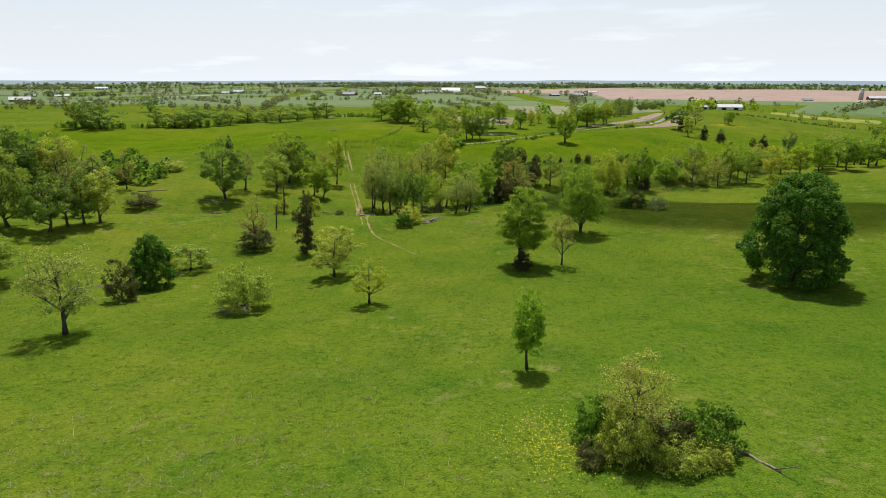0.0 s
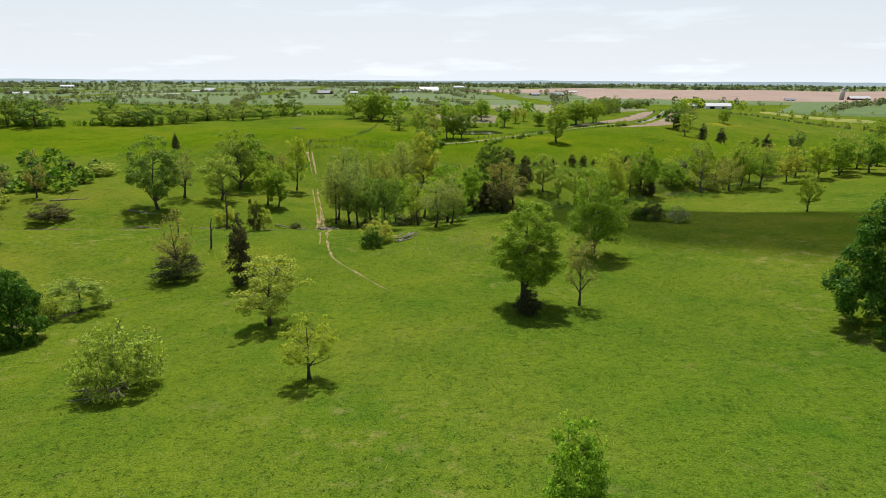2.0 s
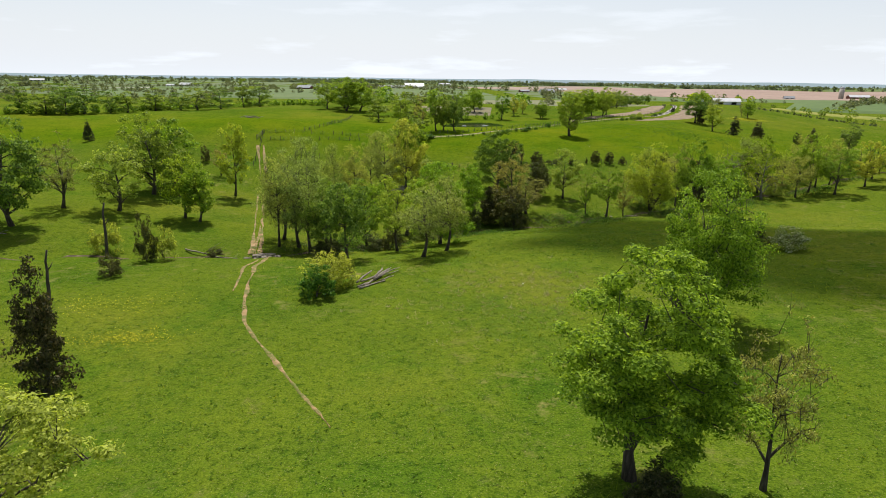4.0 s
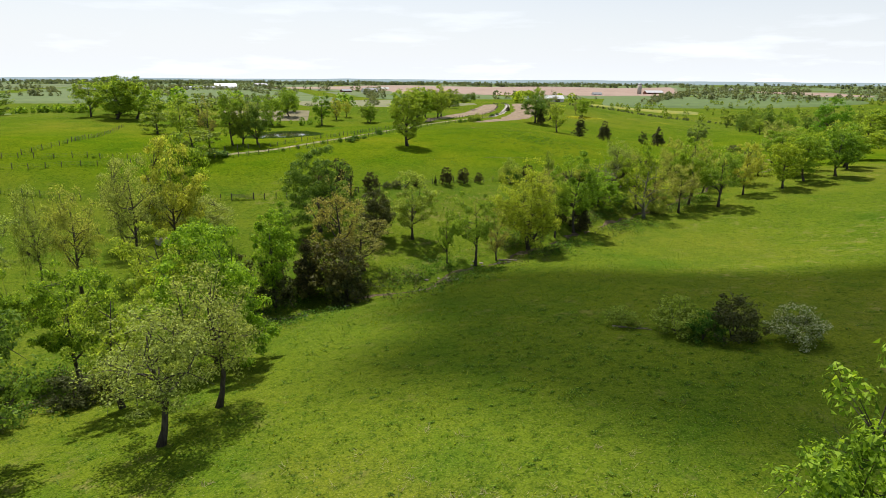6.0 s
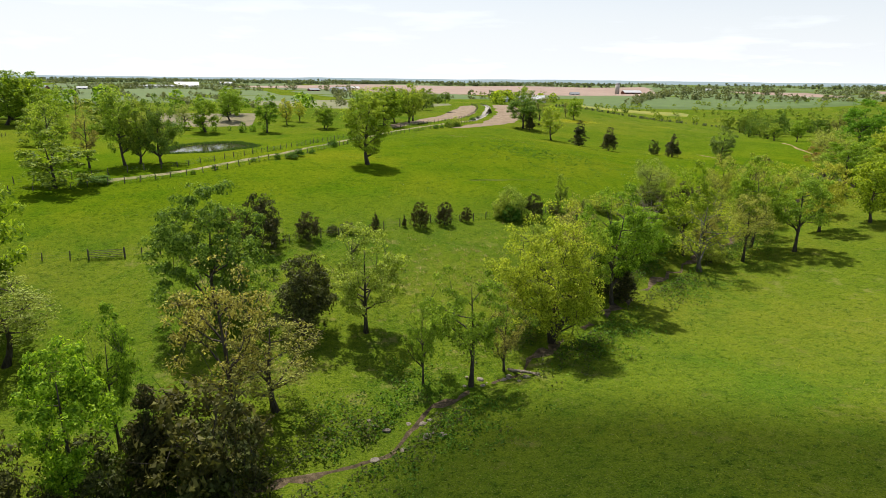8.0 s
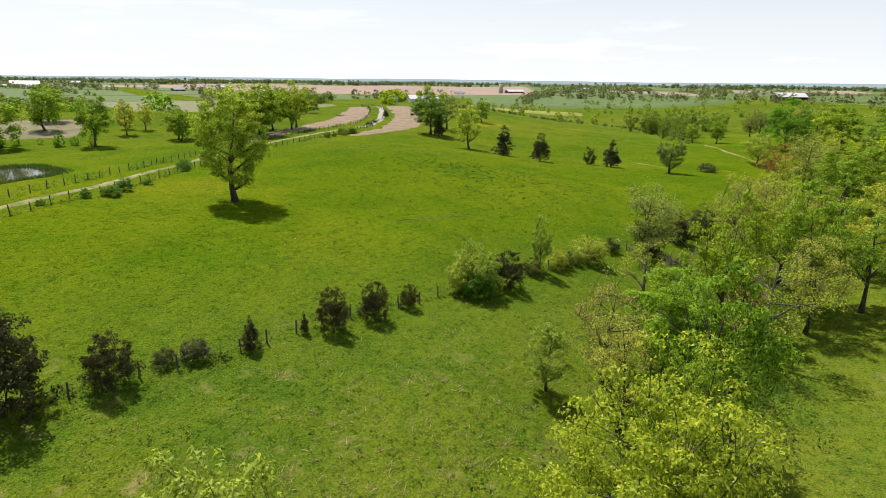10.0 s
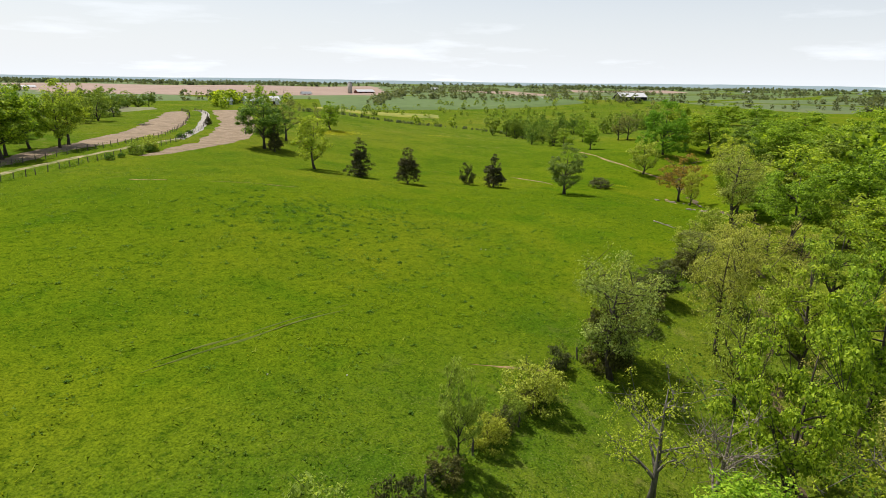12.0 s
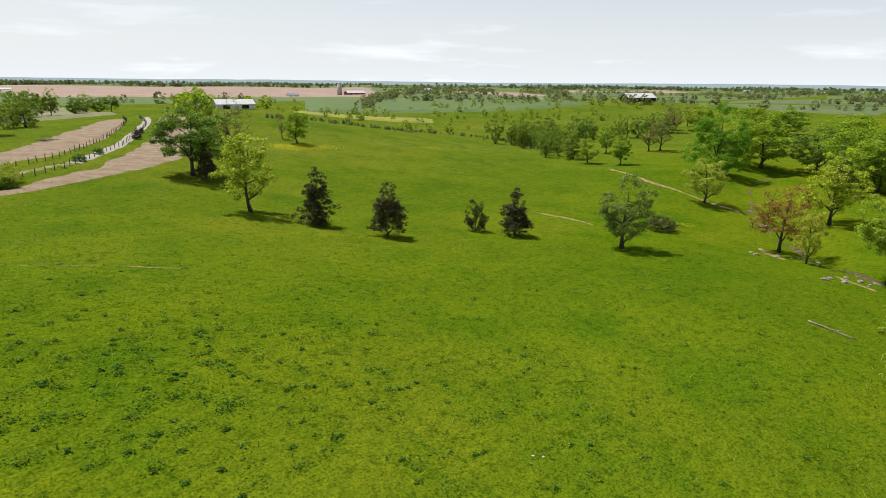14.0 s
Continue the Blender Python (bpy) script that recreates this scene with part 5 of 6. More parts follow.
# round the creek crossing
plant("bright_near", 8.6, 206.4, 16.6, 12.6)
plant("woodland", -7.8, 187.8, 13.8, 9.4)
plant("woodland", -12.6, 200.0, 14.0, 8.8)
plant("brownbush", -12.0, 198.6, 3.0, 6.0)
plant("brownbush", -4.4, 202.6, 3.6, 5.4)
plant("budding", -16.0, 204.2, 17.6, 9.6)
plant("budding", -22.4, 211.6, 15.6, 9.0)
plant("leafy_near", -13.0, 211.4, 13.4, 7.0)
plant("leafy", 3.4, 265.4, 19.0, 10.6)
plant("roundmaple", 28.2, 258.6, 17.0, 13.2)
plant("open_near", 52.6, 238.6, 14.6, 8.8)
plant("bare", 57.6, 240.4, 10.6, 4.6)
plant("open_near", 47.4, 239.2, 10.2, 3.8)
plant("pale_near", 44.5, 250.7, 13.2, 8.8)
# the brush below the first tree
plant("budding", 14.8, 49.4, 8.6, 6.4)
plant("densebush", 11.6, 50.6, 4.6, 3.6)
plant("shrub_near", 13.6, 48.0, 4.6, 5.2)
plant("brownbush", 17.6, 49.8, 3.4, 5.0)
plant("densebush", 20.8, 49.6, 4.4, 5.6)
plant("shrub_near", 17.4, 46.6, 2.6, 4.6)
plant("shrub_near", 20.2, 47.2, 2.2, 3.4)
plant("brownbush", 10.7, 47.4, 2.0, 2.6)
# shrubs in the middle pasture
plant("shrub", 54.6, 188.6, 4.2, 6.0)
plant("brownbush", 58.2, 184.8, 5.0, 6.0)
plant("densebush", 55.6, 186.0, 3.2, 4.4)
plant("hawthorn", 63.2, 181.8, 4.2, 5.6)
plant("shrub", 51.2, 193.4, 2.4, 4.0)
# beside the creek, where the flight crosses it
plant("maple", 16.8, 230.8, 15.0, 6.2)


# ---- far hedges and woods ----
def far_woods(name, label, x, y, h, seed, cards=26, mat="far", card=0.34):
    """Many small distant trees in one mesh."""
    rng = np.random.default_rng(seed)
    x, y, h = np.asarray(x, float), np.asarray(y, float), np.asarray(h, float)
    n = len(x)
    z = ground_z(x, y)
    az, el = rng.uniform(0, 2 * math.pi, (n, cards)), rng.uniform(-1.0, 1.0, (n, cards))
    r = np.sqrt(1 - np.clip(el, -0.9, 0.98) ** 2) * rng.uniform(0.55, 1.1, (n, cards))
    w = (h * rng.uniform(0.36, 0.52, n))[:, None]
    c = np.stack([x[:, None] + np.cos(az) * r * w, y[:, None] + np.sin(az) * r * w, z[:, None] + h[:, None] * (0.5 + 0.47 * el)], -1).reshape(-1, 3)
    size = np.repeat(h, cards) * card
    lv, lf = leaves(rng, c, size, 0.4, 0.85)
    lv[:, 2] = np.maximum(lv[:, 2], np.repeat(np.repeat(z, cards), 3) - 0.1)
    return tagged(new(name, mesh_of(name, lv, lf, LEAF[mat])), label, "woods", kind="stuff")


def rows_of(rng, line, gap, h0, h1, jitter=3.0):
    p = np.array(line, float)
    s = np.concatenate([[0], np.cumsum(np.hypot(*np.diff(p, axis=0).T))])
    t = np.arange(0, s[-1], gap)
    t = t + rng.uniform(-gap, gap, len(t)) * 0.6
    t = t[rng.uniform(size=len(t)) < 0.85]
    return np.interp(t, s, p[:, 0]) + rng.normal(size=len(t)) * jitter, np.interp(t, s, p[:, 1]) + rng.normal(size=len(t)) * jitter, rng.uniform(h0, h1, len(t))


SOILS = [[(300, 1150), (760, 1010), (1700, 2150), (520, 2350)], [(120, 1650), (420, 1560), (560, 2350), (160, 2200)], [(1020, 960), (1220, 1010), (1440, 1290), (1190, 1320)], [(1500, 1150), (1900, 1000), (2300, 1250), (1900, 1450)]]


def off_soil(x, y):
    """Which places lie outside the tilled fields."""
    keep = np.ones(len(x), bool)
    for q in SOILS:
        inside = np.ones(len(x), bool)
        for (x0, y0), (x1, y1) in zip(q, q[1:] + q[:1]):
            inside &= (x1 - x0) * (y - y0) - (y1 - y0) * (x - x0) > 0
        keep &= ~inside
    return keep


def scatter_woods():
    rng = np.random.default_rng(77)
    # hedgerow on the crest of the near hill
    a = rows_of(rng, [(-223.0, 378.0), (-197.0, 374.0), (-175.0, 380.0), (-157.0, 393.0), (-146.0, 419.0), (-132.0, 460.0), (-147.0, 626.0), (-87.0, 497.0), (-63.0, 487.0), (-41.0, 461.0)], 2.0, 2.0, 4.2, 1.2)
    far_woods("hedgerow", "dense low hedge along the crest of the hill", a[0], a[1], a[2], 1, 90, "leafy", 0.24)
    # wood left of the first pasture
    for _ in range(10):
        h = rng.uniform(11, 19)
        plant("fartree", rng.uniform(-190, -122), rng.uniform(150, 260), h, h * rng.uniform(0.6, 0.9), group="trees of the wood edge")
    x, y = rng.uniform(-200, -100, 60), rng.uniform(165, 255, 60)
    far_woods("woods", "shaded undergrowth of the wood beside the pasture", x, y, rng.uniform(3, 9, 60), 14, 150, "dense", 0.17)
    # wooded slope beyond the creek
    n = 0
    while n < 24:
        px, py = rng.uniform(262, 640), rng.uniform(130, 430)
        if py < 352 - (px - 250) * 0.05 + 20 * math.sin(px / 37) and (px - 60) * 0.5 + py > 350 and rng.uniform() < 0.5 + 0.5 * math.sin(px / 23) * math.sin(py / 31):
            h = rng.uniform(8, 17)
            plant("fartree", px, py, h, h * rng.uniform(0.65, 1.0), group="trees on the far creek slope")
            n += 1
    a = rows_of(rng, [(330, 470), (372, 486), (420, 488), (470, 476), (520, 470)], 6.0, 8, 15, 6)
    b = rows_of(rng, [(300, 418), (316, 432), (340, 456), (372, 486)], 7.0, 7, 13, 4)
    c = rows_of(rng, [(292, 404), (322, 440), (350, 476)], 6.5, 8, 14, 5)
    for x, y, h in list(zip(*a)) + list(zip(*b)) + list(zip(*c)):
        plant("fartree", x, y, h, h * rng.uniform(0.55, 0.85), group="trees below the far pasture")
    x, y = rng.uniform(265, 660, 190), rng.uniform(110, 400, 190)
    k = (y < 345 - (x - 250) * 0.05) & (x * 0.5 + y > 330)
    far_woods("woods", "mixed green wood on the far creek slope", x[k], y[k], rng.uniform(8, 16, 190)[k], 12, 221, "leafy", 0.15)
    # overgrown fence line and rough bushes on the far slope
    a = rows_of(rng, [(240, 520), (300, 535), (350, 540), (372, 520), (368, 490), (330, 440)], 1.5, 0.9, 1.9, 0.5)
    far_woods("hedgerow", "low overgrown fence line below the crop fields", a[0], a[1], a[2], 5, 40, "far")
    x, y = rng.uniform(330, 700, 150), rng.uniform(500, 720, 150)
    far_woods("scattered_bushes", "scattered bushes in rough pasture", x, y, rng.uniform(2, 6, 150), 6, 90, "deep", 0.2)
    # trees behind the pond, the lane field and the farmyard
    a = rows_of(rng, [(95, 432), (112, 452), (128, 476), (142, 500), (156, 530)], 4.5, 6, 12, 3)
    for x, y, h in zip(*a):
        plant("fartree", x, y, h, h * rng.uniform(0.6, 0.9), group="trees behind the lane field")
    a = rows_of(rng, [(-30, 520), (20, 540), (70, 560), (120, 600)], 9.0, 6, 12, 10)
    b = rows_of(rng, [(5, 425), (30, 422), (60, 412)], 3.0, 1.5, 3.5, 1.2)
    far_woods("hedgerow", "bushes and small trees beyond the pond", np.append(a[0], b[0]), np.append(a[1], b[1]), np.append(a[2], b[2]), 8, 169, "leafy", 0.15)
    a = rows_of(rng, [(250, 660), (262, 640), (300, 700), (350, 700)], 9.0, 6, 11, 6)
    far_woods("woods", "farmyard trees round the barns", a[0], a[1], a[2], 9, 169, "leafy", 0.15)
    # hedges, tree belts and woodlots over the plain
    xs, ys, hs = [], [], []
    for _ in range(105):
        d, az = 720 + 2600 * rng.uniform() ** 1.5, radians(rng.uniform(-45, 95))
        cx, cy = 60 + d * math.sin(az), 240 + d * math.cos(az)
        t, ln = az + math.pi / 2 * rng.integers(0, 2) + rng.normal() * 0.25, rng.uniform(90, 420)
        q = np.array([math.cos(t), -math.sin(t)]) * ln / 2
        a = rows_of(rng, [(cx - q[0], cy - q[1]), (cx + q[0], cy + q[1])], rng.choice([6.0, 8.0, 14.0]), 4, rng.uniform(7, 12), 3)
        xs.append(a[0]), ys.append(a[1]), hs.append(a[2])
    for _ in range(40):
        d, az = 950 + 3000 * rng.uniform() ** 1.1, radians(rng.uniform(-45, 95))
        n = rng.integers(10, 60)
        u, v = rng.normal(size=n) * 55, rng.normal(size=n) * 22
        xs.append(60 + d * math.sin(az) + u * math.cos(az) + v * math.sin(az)), ys.append(240 + d * math.cos(az) - u * math.sin(az) + v * math.cos(az)), hs.append(rng.uniform(7, 13, n))
    x, y, h = np.concatenate(xs), np.concatenate(ys), np.concatenate(hs)
    k = off_soil(x, y)
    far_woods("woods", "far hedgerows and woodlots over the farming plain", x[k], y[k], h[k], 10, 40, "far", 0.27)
    # long belts of wood under the horizon
    xs, ys, hs = [], [], []
    for _ in range(70):
        d, az = rng.uniform(2300, 4400), radians(rng.uniform(-48, 98))
        ln = rng.uniform(200, 900)
        n = int(ln / 13)
        u, v = rng.uniform(-ln / 2, ln / 2, n), rng.normal(size=n) * 14
        xs.append(60 + d * math.sin(az) + u * math.cos(az) + v * math.sin(az)), ys.append(240 + d * math.cos(az) - u * math.sin(az) + v * math.cos(az)), hs.append(rng.uniform(8, 15, n))
    x, y, h = np.concatenate(xs), np.concatenate(ys), np.concatenate(hs)
    k = off_soil(x, y)
    far_woods("woods", "long belts of haze-tinted wood near the horizon", x[k], y[k], h[k], 15, 18, "far", 0.5)


scatter_woods()


# ---- grass, weeds, flowers ----
def build_grass():
    rng = np.random.default_rng(21)
    # along the stretch of land that the flight passes over
    line = np.array([(0, 30), (2, 110), (20, 165), (45, 230), (70, 270), (120, 330), (165, 380)], float)
    n = 150000
    k = rng.integers(0, len(line) - 1, n)
    u = rng.uniform(size=n)[:, None]
    c = line[k] * (1 - u) + line[k + 1] * u + rng.normal(size=(n, 2)) * np.array([46, 34])
    f = np.sin(c[:, 0] * 0.23 + 2.1 * np.sin(c[:, 1] * 0.11)) * np.sin(c[:, 1] * 0.29 + 1.7 * np.sin(c[:, 0] * 0.13))
    c = c[(rng.uniform(-1.1, 1, n) < f) & (creek_distance(c[:, 0], c[:, 1]) > 1.5) & (pond_reach(c[:, 0], c[:, 1]) > 1.1)]
    m = len(c)
    blades("grass", "tufts of longer pasture grass", "grass", c[:, 0], c[:, 1], rng.uniform(0.12, 0.34, m), rng.uniform(0.05, 0.16, m), BLADE, rng, 0.8)
    n = 30000
    k = rng.integers(0, len(line) - 1, n)
    u = rng.uniform(size=n)[:, None]
    c = line[k] * (1 - u) + line[k + 1] * u + rng.normal(size=(n, 2)) * np.array([52, 38])
    f = np.sin(c[:, 0] * 0.14 + 1.9 * np.sin(c[:, 1] * 0.09 + 2)) * np.sin(c[:, 1] * 0.17 + 1.7 * np.sin(c[:, 0] * 0.11))
    c = c[(creek_distance(c[:, 0], c[:, 1]) > 2.0) & (rng.uniform(-0.7, 1.3, n) < f)]
    reach = rng.uniform(0.10, 0.45, len(c))
    c = np.repeat(c, 7, 0) + rng.normal(size=(len(c) * 7, 2)) * np.repeat(reach, 7)[:, None]
    z = ground_z(c[:, 0], c[:, 1]) + rng.uniform(0.02, 0.16, len(c))
    lv, lf = leaves(rng, np.stack([c[:, 0], c[:, 1], z], 1), 0.15, 0.9, 0.75)
    tagged(new("pasture_weeds", mesh_of("pasture_weeds", lv, lf, WEED)), "scattered dark green weeds in the pasture", "weeds", kind="stuff")


build_grass()


def weed_patches(label, cx, cy, rx, ry, n, seed):
    """Low dark rosettes of thistle and dock, some lone and some run together."""
    rng = np.random.default_rng(seed)
    c = np.stack([cx + rng.normal(size=n) * rx, cy + rng.normal(size=n) * ry], 1)
    reach = 0.10 + 0.38 * rng.uniform(size=n) ** 2.5
    many = 34
    c = np.repeat(c, many, 0) + rng.normal(size=(n * many, 2)) * np.repeat(reach, many)[:, None] * np.array([1.3, 0.8])
    z = ground_z(c[:, 0], c[:, 1]) + rng.uniform(0.02, 0.30, len(c)) * np.repeat(reach / 0.48 + 0.25, many)
    lv, lf = leaves(rng, np.stack([c[:, 0], c[:, 1], z], 1), 0.14, 0.7, 0.6)
    tagged(new("thistles", mesh_of("thistles", lv, lf, LEAF["dense"])), label, "weeds", kind="stuff")


weed_patches("dark green thistle rosettes on the hill pasture", 115, 333, 9.0, 8.0, 210, 71)
weed_patches("dark green thistles scattered over the hill pasture", 122, 320, 22, 15, 200, 72)
weed_patches("dark green thistles in the pasture below the creek", 44, 186, 15, 11, 330, 73)


def dry_tufts(label, cx, cy, rx, ry, n, seed):
    """Last year's grass, bleached and bent, in loose tufts."""
    rng = np.random.default_rng(seed)
    c = np.stack([cx + rng.normal(size=n) * rx, cy + rng.normal(size=n) * ry], 1)
    c = np.repeat(c, 16, 0) + rng.normal(size=(n * 16, 2)) * np.repeat(rng.uniform(0.1, 0.45, n), 16)[:, None]
    m = len(c)
    blades("dry_grass", label, "grass", c[:, 0], c[:, 1], rng.uniform(0.12, 0.34, m), rng.uniform(0.03, 0.07, m), STRAW, rng, 1.1)


dry_tufts("bleached dry grass tufts in the first pasture", -24, 46, 13, 11, 420, 61)
dry_tufts("thin dry grass in the middle pasture", 18, 163, 9, 7, 300, 62)
dry_tufts("dry grass in the paddock below the fence", 62, 262, 12, 5, 260, 63)


def undergrowth():
    """Rank grass and brambles in the creek's gully."""
    rng = np.random.default_rng(44)
    p = np.array(CREEK[3:16], float)
    s = np.concatenate([[0], np.cumsum(np.hypot(*np.diff(p, axis=0).T))])
    for name, label, mat, n, wide, size, tall in (("brambles", "dark brambles and brush along the creek", "brown", 2600, 2.6, 0.26, 1.1), ("bank_plants", "rank green plants along the creek banks", "dense", 5200, 3.6, 0.24, 0.7)):
        t = rng.uniform(0, s[-1], n)
        t = t[rng.uniform(size=n) < 0.5 + 0.5 * np.sin(t * 0.21 + n)]
        off = rng.choice([-1, 1], len(t)) * (1.7 + np.abs(rng.normal(size=len(t))) * wide)
        k = np.clip(np.searchsorted(s, t) - 1, 0, len(p) - 2)
        d = (p[k + 1] - p[k]) / (s[k + 1] - s[k])[:, None]
        c = p[k] + d * (t - s[k])[:, None] + np.stack([-d[:, 1], d[:, 0]], 1) * off[:, None]
        c = np.repeat(c, 9, 0) + rng.normal(size=(len(c) * 9, 2)) * 0.4
        h = tall * rng.uniform(0.05, 1.0, len(c)) ** 1.3
        v, f = leaves(rng, np.stack([c[:, 0], c[:, 1], ground_z(c[:, 0], c[:, 1]) + h], 1), size, 0.5, 0.6)
        tagged(new(name, mesh_of(name, v, f, LEAF[mat])), label, "undergrowth", kind="stuff")


undergrowth()


def fence_growth():
    """Weeds left standing along the old fences."""
    rng = np.random.default_rng(45)
    lines = ([(-30, 282), (12, 280.6), (24, 279), (51, 277.2), (60.5, 278.7), (75, 281.2), (91, 283.6), (102, 285.0), (110, 288.3), (138, 291.6), (162, 297)], [(-8, 305.5), (18.2, 311.8), (35, 318.5), (51.6, 333), (69.5, 357), (90, 383), (115.7, 405.5), (139, 427.5)], [(2, 315), (25.7, 323), (42.6, 337.5), (62.5, 366), (94, 402), (136, 435)], [(-42.4, 295.5), (-34, 300), (-25.8, 304), (-16, 308.5)], [(-42.2, 288), (-32, 293.5), (-21.8, 299), (-8, 305.5)], [(-31, 304), (-25, 322), (-24, 345), (-23, 375)])
    spots = []
    for line in lines:
        p = np.array(line, float)
        s = np.concatenate([[0], np.cumsum(np.hypot(*np.diff(p, axis=0).T))])
        t = rng.uniform(0, s[-1], int(s[-1] * 6))
        t = t[rng.uniform(-0.6, 1, len(t)) < np.sin(t * 0.37) * np.sin(t * 0.113 + 1)]
        spots.append(np.stack([np.interp(t, s, p[:, 0]), np.interp(t, s, p[:, 1])], 1) + rng.normal(size=(len(t), 2)) * 0.45)
    c = np.concatenate(spots)
    c = np.repeat(c, 8, 0) + rng.normal(size=(len(c) * 8, 2)) * 0.2
    v, f = leaves(rng, np.stack([c[:, 0], c[:, 1], ground_z(c[:, 0], c[:, 1]) + 0.9 * rng.uniform(0.05, 1, len(c)) ** 1.5], 1), 0.22, 0.5, 0.6)
    tagged(new("fence_weeds", mesh_of("fence_weeds", v, f, WEED)), "tall weeds left standing along the wire fences", "weeds", kind="stuff")


fence_growth()


def flowers(label, cx, cy, rx, ry, n, seed, size=0.10):
    rng = np.random.default_rng(seed)
    x, y = cx + rng.normal(size=n) * rx, cy + rng.normal(size=n) * ry
    lv, lf = leaves(rng, np.stack([x, y, ground_z(x, y) + rng.uniform(0.1, 0.35, n)], 1), size, 1.5, 0.9)
    tagged(new("yellow_flowers", mesh_of("yellow_flowers", lv, lf, BLOSSOM)), label, "flowers", kind="stuff")


flowers("yellow wildflowers in the grass beside the brush", 8.1, 51.2, 2.2, 3.0, 1400, 31)
flowers("band of yellow wildflowers on the slope", 205, 447, 5.0, 2.4, 9000, 32, 0.17)
flowers("yellow wildflowers in the low pasture", -36, 165, 4.5, 1.8, 900, 33)
flowers("yellow wildflowers in the low pasture", -29, 154, 3.0, 1.2, 700, 34)
flowers("small patch of yellow flowers below a tree", 221, 340.5, 1.2, 1.0, 260, 35)
flowers("thin yellow wildflowers on the far slope", 258, 446, 4.0, 1.5, 500, 36)


# ---- logs, stones, small things ----
def log(name, label, a, b, r0, r1, mat=DEAD, branches=3, seed=1, lift=0.0):
    rng = np.random.default_rng(seed)
    pa = np.array([a[0], a[1], gz(*a) + r0 * 0.7 + lift])
    pb = np.array([b[0], b[1], gz(*b) + r1 * 0.7 + lift])
    q = np.linspace(0, 1, 7)[:, None]
    path = (pb - pa) * q + rng.normal(size=(7, 3)) * 0.05 * np.linalg.norm(pb - pa) * 0.4 * q * (1 - q) * 2
    pieces = [tube(path, r0 + (r1 - r0) * q[:, 0], 7)]
    for _ in range(branches):
        g = rng.uniform(0.3, 0.95)
        s0 = (pb - pa) * g
        d = (pb - pa) * 0.25 + rng.normal(size=3) * 0.16 * np.linalg.norm(pb - pa)
        d[2] = abs(d[2]) * 0.8 + 0.05
        pieces.append(tube([s0, s0 + d * 0.5 + rng.normal(size=3) * 0.05, s0 + d], [r1 * 0.8, r1 * 0.5, r1 * 0.2], 5))
    v, f = joined(pieces)
    ob = new(name, mesh_of(name, v, f, mat, True))
    ob.matrix_basis = Matrix.Translation(pa)
    return tagged(ob, label, "log")


log("fallen_branch", "long whitened fallen branch under the shrub", (-30.7, 97.0), (-36.2, 96.0), 0.14, 0.05, seed=2)
log("fallen_branch", "forked whitened branch on the grass", (-31.7, 96.5), (-34.8, 97.7), 0.10, 0.04, seed=3)
log("fallen_log", "pale fallen log beside the brush", (22.6, 51.1), (24.8, 45.8), 0.16, 0.10, seed=4, branches=1)
log("fallen_log", "long fallen limb lying in the pasture", (170.9, 307.8), (170.4, 303.4), 0.12, 0.08, seed=5, branches=1)
log("fallen_branch", "whitened branch lying against the shrubs", (50.0, 193.5), (53.0, 190.6), 0.12, 0.04, seed=6)
log("fallen_log", "fallen log across the creek bank", (58.2, 240.6), (60.2, 237.0), 0.2, 0.12, seed=7, branches=2)
log("fallen_branch", "long fallen branch in the low pasture", (-37.5, 199.5), (-30.5, 195.8), 0.16, 0.06, seed=8)
log("fallen_branch", "broken branch by the creek track", (-31.0, 195.0), (-27.6, 196.8), 0.12, 0.05, seed=9)
log("fallen_log", "fallen grey trunk under the trees", (-76, 201), (-68, 200), 0.22, 0.08, seed=10)
log("fallen_log", "fallen grey trunk near the wood edge", (-98, 205), (-90, 209), 0.22, 0.08, seed=11)


def log_pile():
    ob = thing("log_pile", "heap of grey weathered logs beside the bushes", "log pile", Matrix.Translation((-3, 171, gz(-3, 171))))
    rng = np.random.default_rng(8)
    d = np.array([3.9, 8.4, 0])
    for k in range(15):
        u = rng.uniform(-0.5, 0.1)
        c = d * u + np.array([rng.normal() * 0.5, rng.normal() * 0.4, 0.25 + 0.14 * (k % 4)])
        way = d / np.linalg.norm(d) + rng.normal(size=3) * np.array([0.16, 0.16, 0.07])
        ln = rng.uniform(3.0, 6.5)
        q = np.linspace(0, 1, 5)[:, None]
        p = c + way * ln * q + rng.normal(size=(5, 3)) * 0.05
        p[:, 2] = np.maximum(p[:, 2], ground_z(p[:, 0] - 3, p[:, 1] + 171) - gz(-3, 171) + 0.1)
        v, f = tube(p, rng.uniform(0.06, 0.17) * (1.05 - 0.45 * q[:, 0]), 7)
        part("log", mesh_of("log", v, f, DEAD, True), ob)


log_pile()


def rock_mesh(seed):
    rng = np.random.default_rng(seed)
    bm = bmesh.new()
    bmesh.ops.create_icosphere(bm, subdivisions=2, radius=1.0)
    for v in bm.verts:
        v.co *= 1 + 0.35 * noise.noise(v.co * 1.3 + Vector((seed, 0, 0)))
        v.co.z *= 0.5
    me = bpy.data.meshes.new("rock")
    bm.to_mesh(me)
    bm.free()
    me.materials.append(STONE)
    return me


ROCKS = [rock_mesh(k) for k in range(5)]
WHITE_ROCK = rock_mesh(7)
WHITE_ROCK.materials[0] = WHITE_STONE


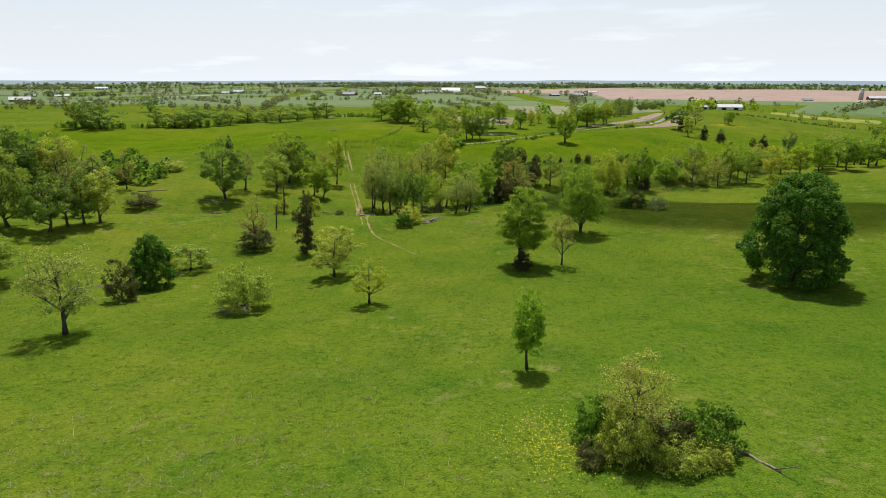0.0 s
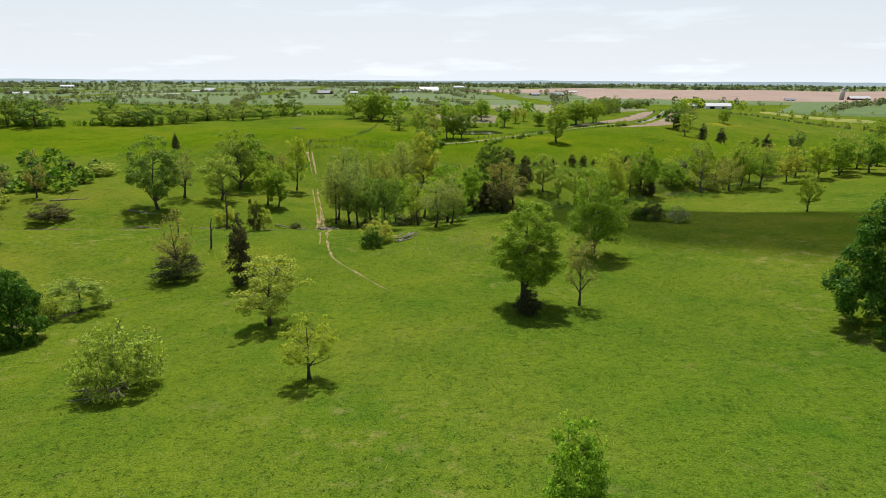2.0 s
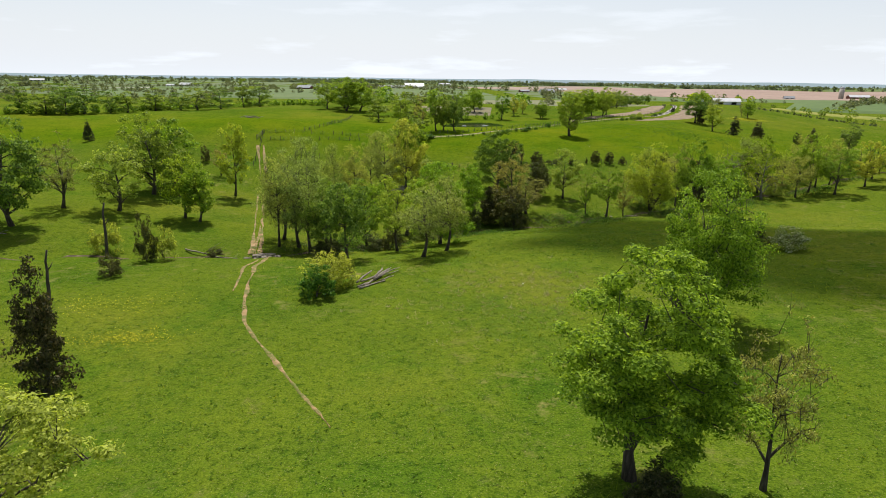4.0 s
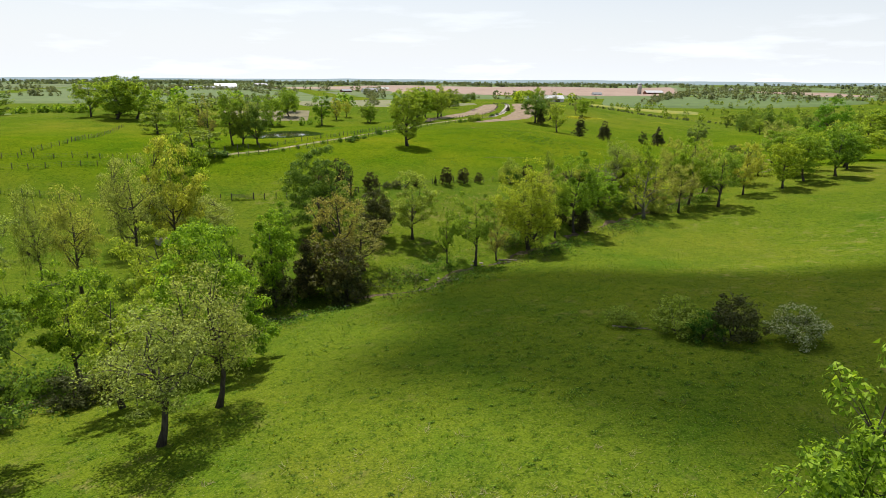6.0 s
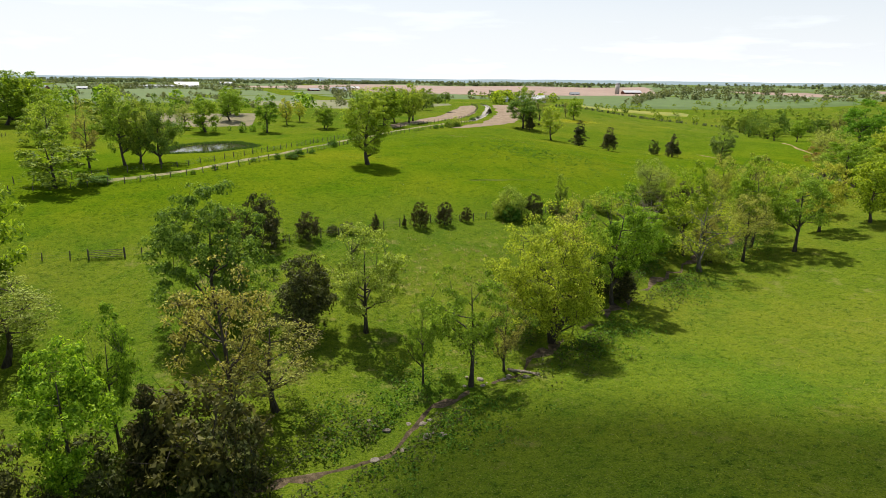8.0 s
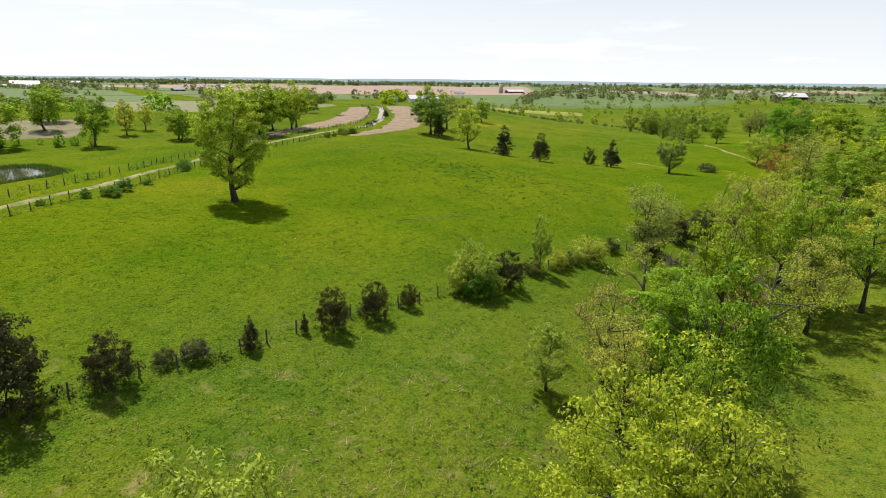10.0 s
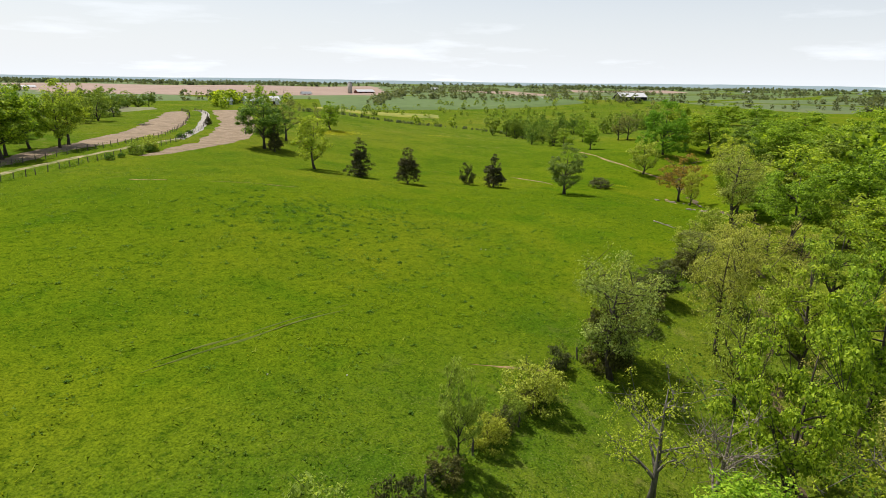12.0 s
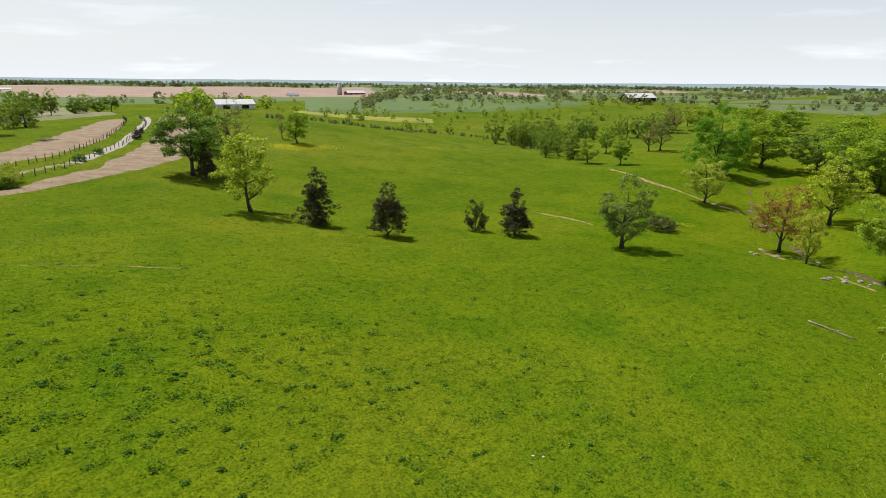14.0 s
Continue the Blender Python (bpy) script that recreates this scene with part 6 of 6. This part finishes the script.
def rocks(label, spots, size, group):
    rng = random.Random(len(label) + len(spots))
    for x, y in spots:
        s = size * rng.uniform(0.5, 1.5)
        ob = new("rock", WHITE_ROCK if label.startswith("white") else rng.choice(ROCKS))
        ob.matrix_basis = pose(x, y, gz(x, y) + 0.1 * s, 0, 0, rng.uniform(0, 360)) @ Matrix.Diagonal((s, s * rng.uniform(0.6, 1.1), s, 1))
        tagged(ob, label, "rock", group)


def along(a, b, n, spread, seed):
    rng = random.Random(seed)
    return [(a[0] + (b[0] - a[0]) * rng.random() + rng.gauss(0, spread), a[1] + (b[1] - a[1]) * rng.random() + rng.gauss(0, spread)) for _ in range(n)]


rocks("pale limestone rock at the creek ford", along((-27, 196.5), (-21, 199), 14, 0.7, 1), 0.35, "rocks at the ford")
rocks("pale limestone rock in the creek bed", along((37, 229.3), (46, 234.6), 14, 0.4, 2) + along((50, 236.4), (60, 240.4), 12, 0.5, 3) + along((14, 226.5), (30, 229), 12, 0.5, 6), 0.32, "rocks in the creek")
rocks("pale limestone rock on the creek bank", along((196, 305), (201, 311), 10, 0.9, 4) + along((206, 316), (214, 323), 8, 0.8, 5), 0.45, "rocks on the bank")
rocks("white stone lying in the pasture", [(129.7, 313.4), (130.2, 313.0), (93, 296), (66, 300), (12.6, 163.5), (13.6, 160.8), (17, 166), (88, 299)], 0.11, "stones in the pasture")


def ford_slab():
    ob = thing("ford_slab", "rough grey stone slab where the track crosses the creek", "slab", pose(-23.6, 198.2, gz(-23.6, 197.0) + 0.05, 0, 0, 12))
    rng = np.random.default_rng(4)
    ang = np.linspace(0, 2 * math.pi, 14, endpoint=False)
    r = 1 + rng.uniform(-0.15, 0.15, 14)
    top = np.stack([1.9 * r * np.cos(ang), 0.8 * r * np.sin(ang), 0.28 + 0 * ang], 1)
    v = np.vstack([top * (1.03, 1.03, -0.9), top])
    f = [list(range(14, 28)), list(range(13, -1, -1))] + [[i, (i + 1) % 14, 14 + (i + 1) % 14, 14 + i] for i in range(14)]
    part("slab", mesh_of("slab", v, f, STONE), ob)


ford_slab()


def round_trough():
    ob = thing("round_trough", "round pale concrete water trough under the trees", "trough", Matrix.Translation((1.0, 262, gz(1.0, 262))))
    n = 32
    ang = np.linspace(0, 2 * math.pi, n, endpoint=False)
    rings = [(2.7, -0.2), (2.7, 0.72), (2.45, 0.74), (2.45, 0.3)]
    v = np.concatenate([np.stack([r * np.cos(ang), r * np.sin(ang), 0 * ang + z], 1) for r, z in rings])
    f = [[k * n + i, k * n + (i + 1) % n, (k + 1) * n + (i + 1) % n, (k + 1) * n + i] for k in range(3) for i in range(n)]
    part("wall", mesh_of("wall", v, f, CONCRETE), ob)
    v = np.stack([2.46 * np.cos(ang), 2.46 * np.sin(ang), 0 * ang + 0.6], 1)
    part("lid", mesh_of("lid", v, [list(range(n))], STONE), ob, "pale worn cover")


round_trough()


def snag(label, x, y, h, r):
    rng = np.random.default_rng(int(h * 10))
    q = np.linspace(0, 1, 6)[:, None]
    p = np.array([[0.5, 0.2, h]]) * q + rng.normal(size=(6, 3)) * 0.12 * q
    p[0, 2] = -0.3
    pieces = [tube(p, r * (1.1 - 0.6 * q[:, 0]), 7), tube([p[3], p[3] + (0.4, 0.1, 0.5), p[3] + (0.7, 0.2, 1.1)], [r * 0.45, r * 0.3, r * 0.12], 5)]
    v, f = joined(pieces)
    ob = new("dead_trunk", mesh_of("dead_trunk", v, f, BARK, True))
    ob.matrix_basis = Matrix.Translation((x, y, gz(x, y)))
    tagged(ob, label, "tree trunk")


snag("tall dead trunk without branches in the pasture", -44.2, 167.8, 6.4, 0.22)
snag("broken dead trunk standing among bushes", -48.0, 192.5, 9.5, 0.26)


def brush_heap(label, x, y, r, n, seed):
    """A low heap of dead sticks and stones in a field."""
    ob = thing("brush_heap", label, "brush heap", Matrix.Translation((x, y, gz(x, y))))
    rng = np.random.default_rng(seed)
    for k in range(n):
        a = rng.uniform(0, 6.28)
        c = np.array([rng.normal() * r * 0.4, rng.normal() * r * 0.3, rng.uniform(0.1, 0.6)])
        w = np.array([math.cos(a), math.sin(a), rng.normal() * 0.15]) * rng.uniform(0.6, 1.6)
        v, f = tube([c - w, c + rng.normal(size=3) * 0.1, c + w], [0.07, 0.09, 0.04], 5)
        part("stick", mesh_of("stick", v, f, DEAD), ob)


brush_heap("low heap of sticks and stones on the hill field", -52.5, 321, 4.2, 26, 1)
brush_heap("heap of reddish dead sticks in the brush", 17.0, 50.5, 2.6, 30, 2)
brush_heap("heap of dead sticks under the shrub", -32.7, 97.3, 2.6, 22, 3)
brush_heap("heap of dead sticks beside the lane field", 148, 470, 2.4, 12, 4)
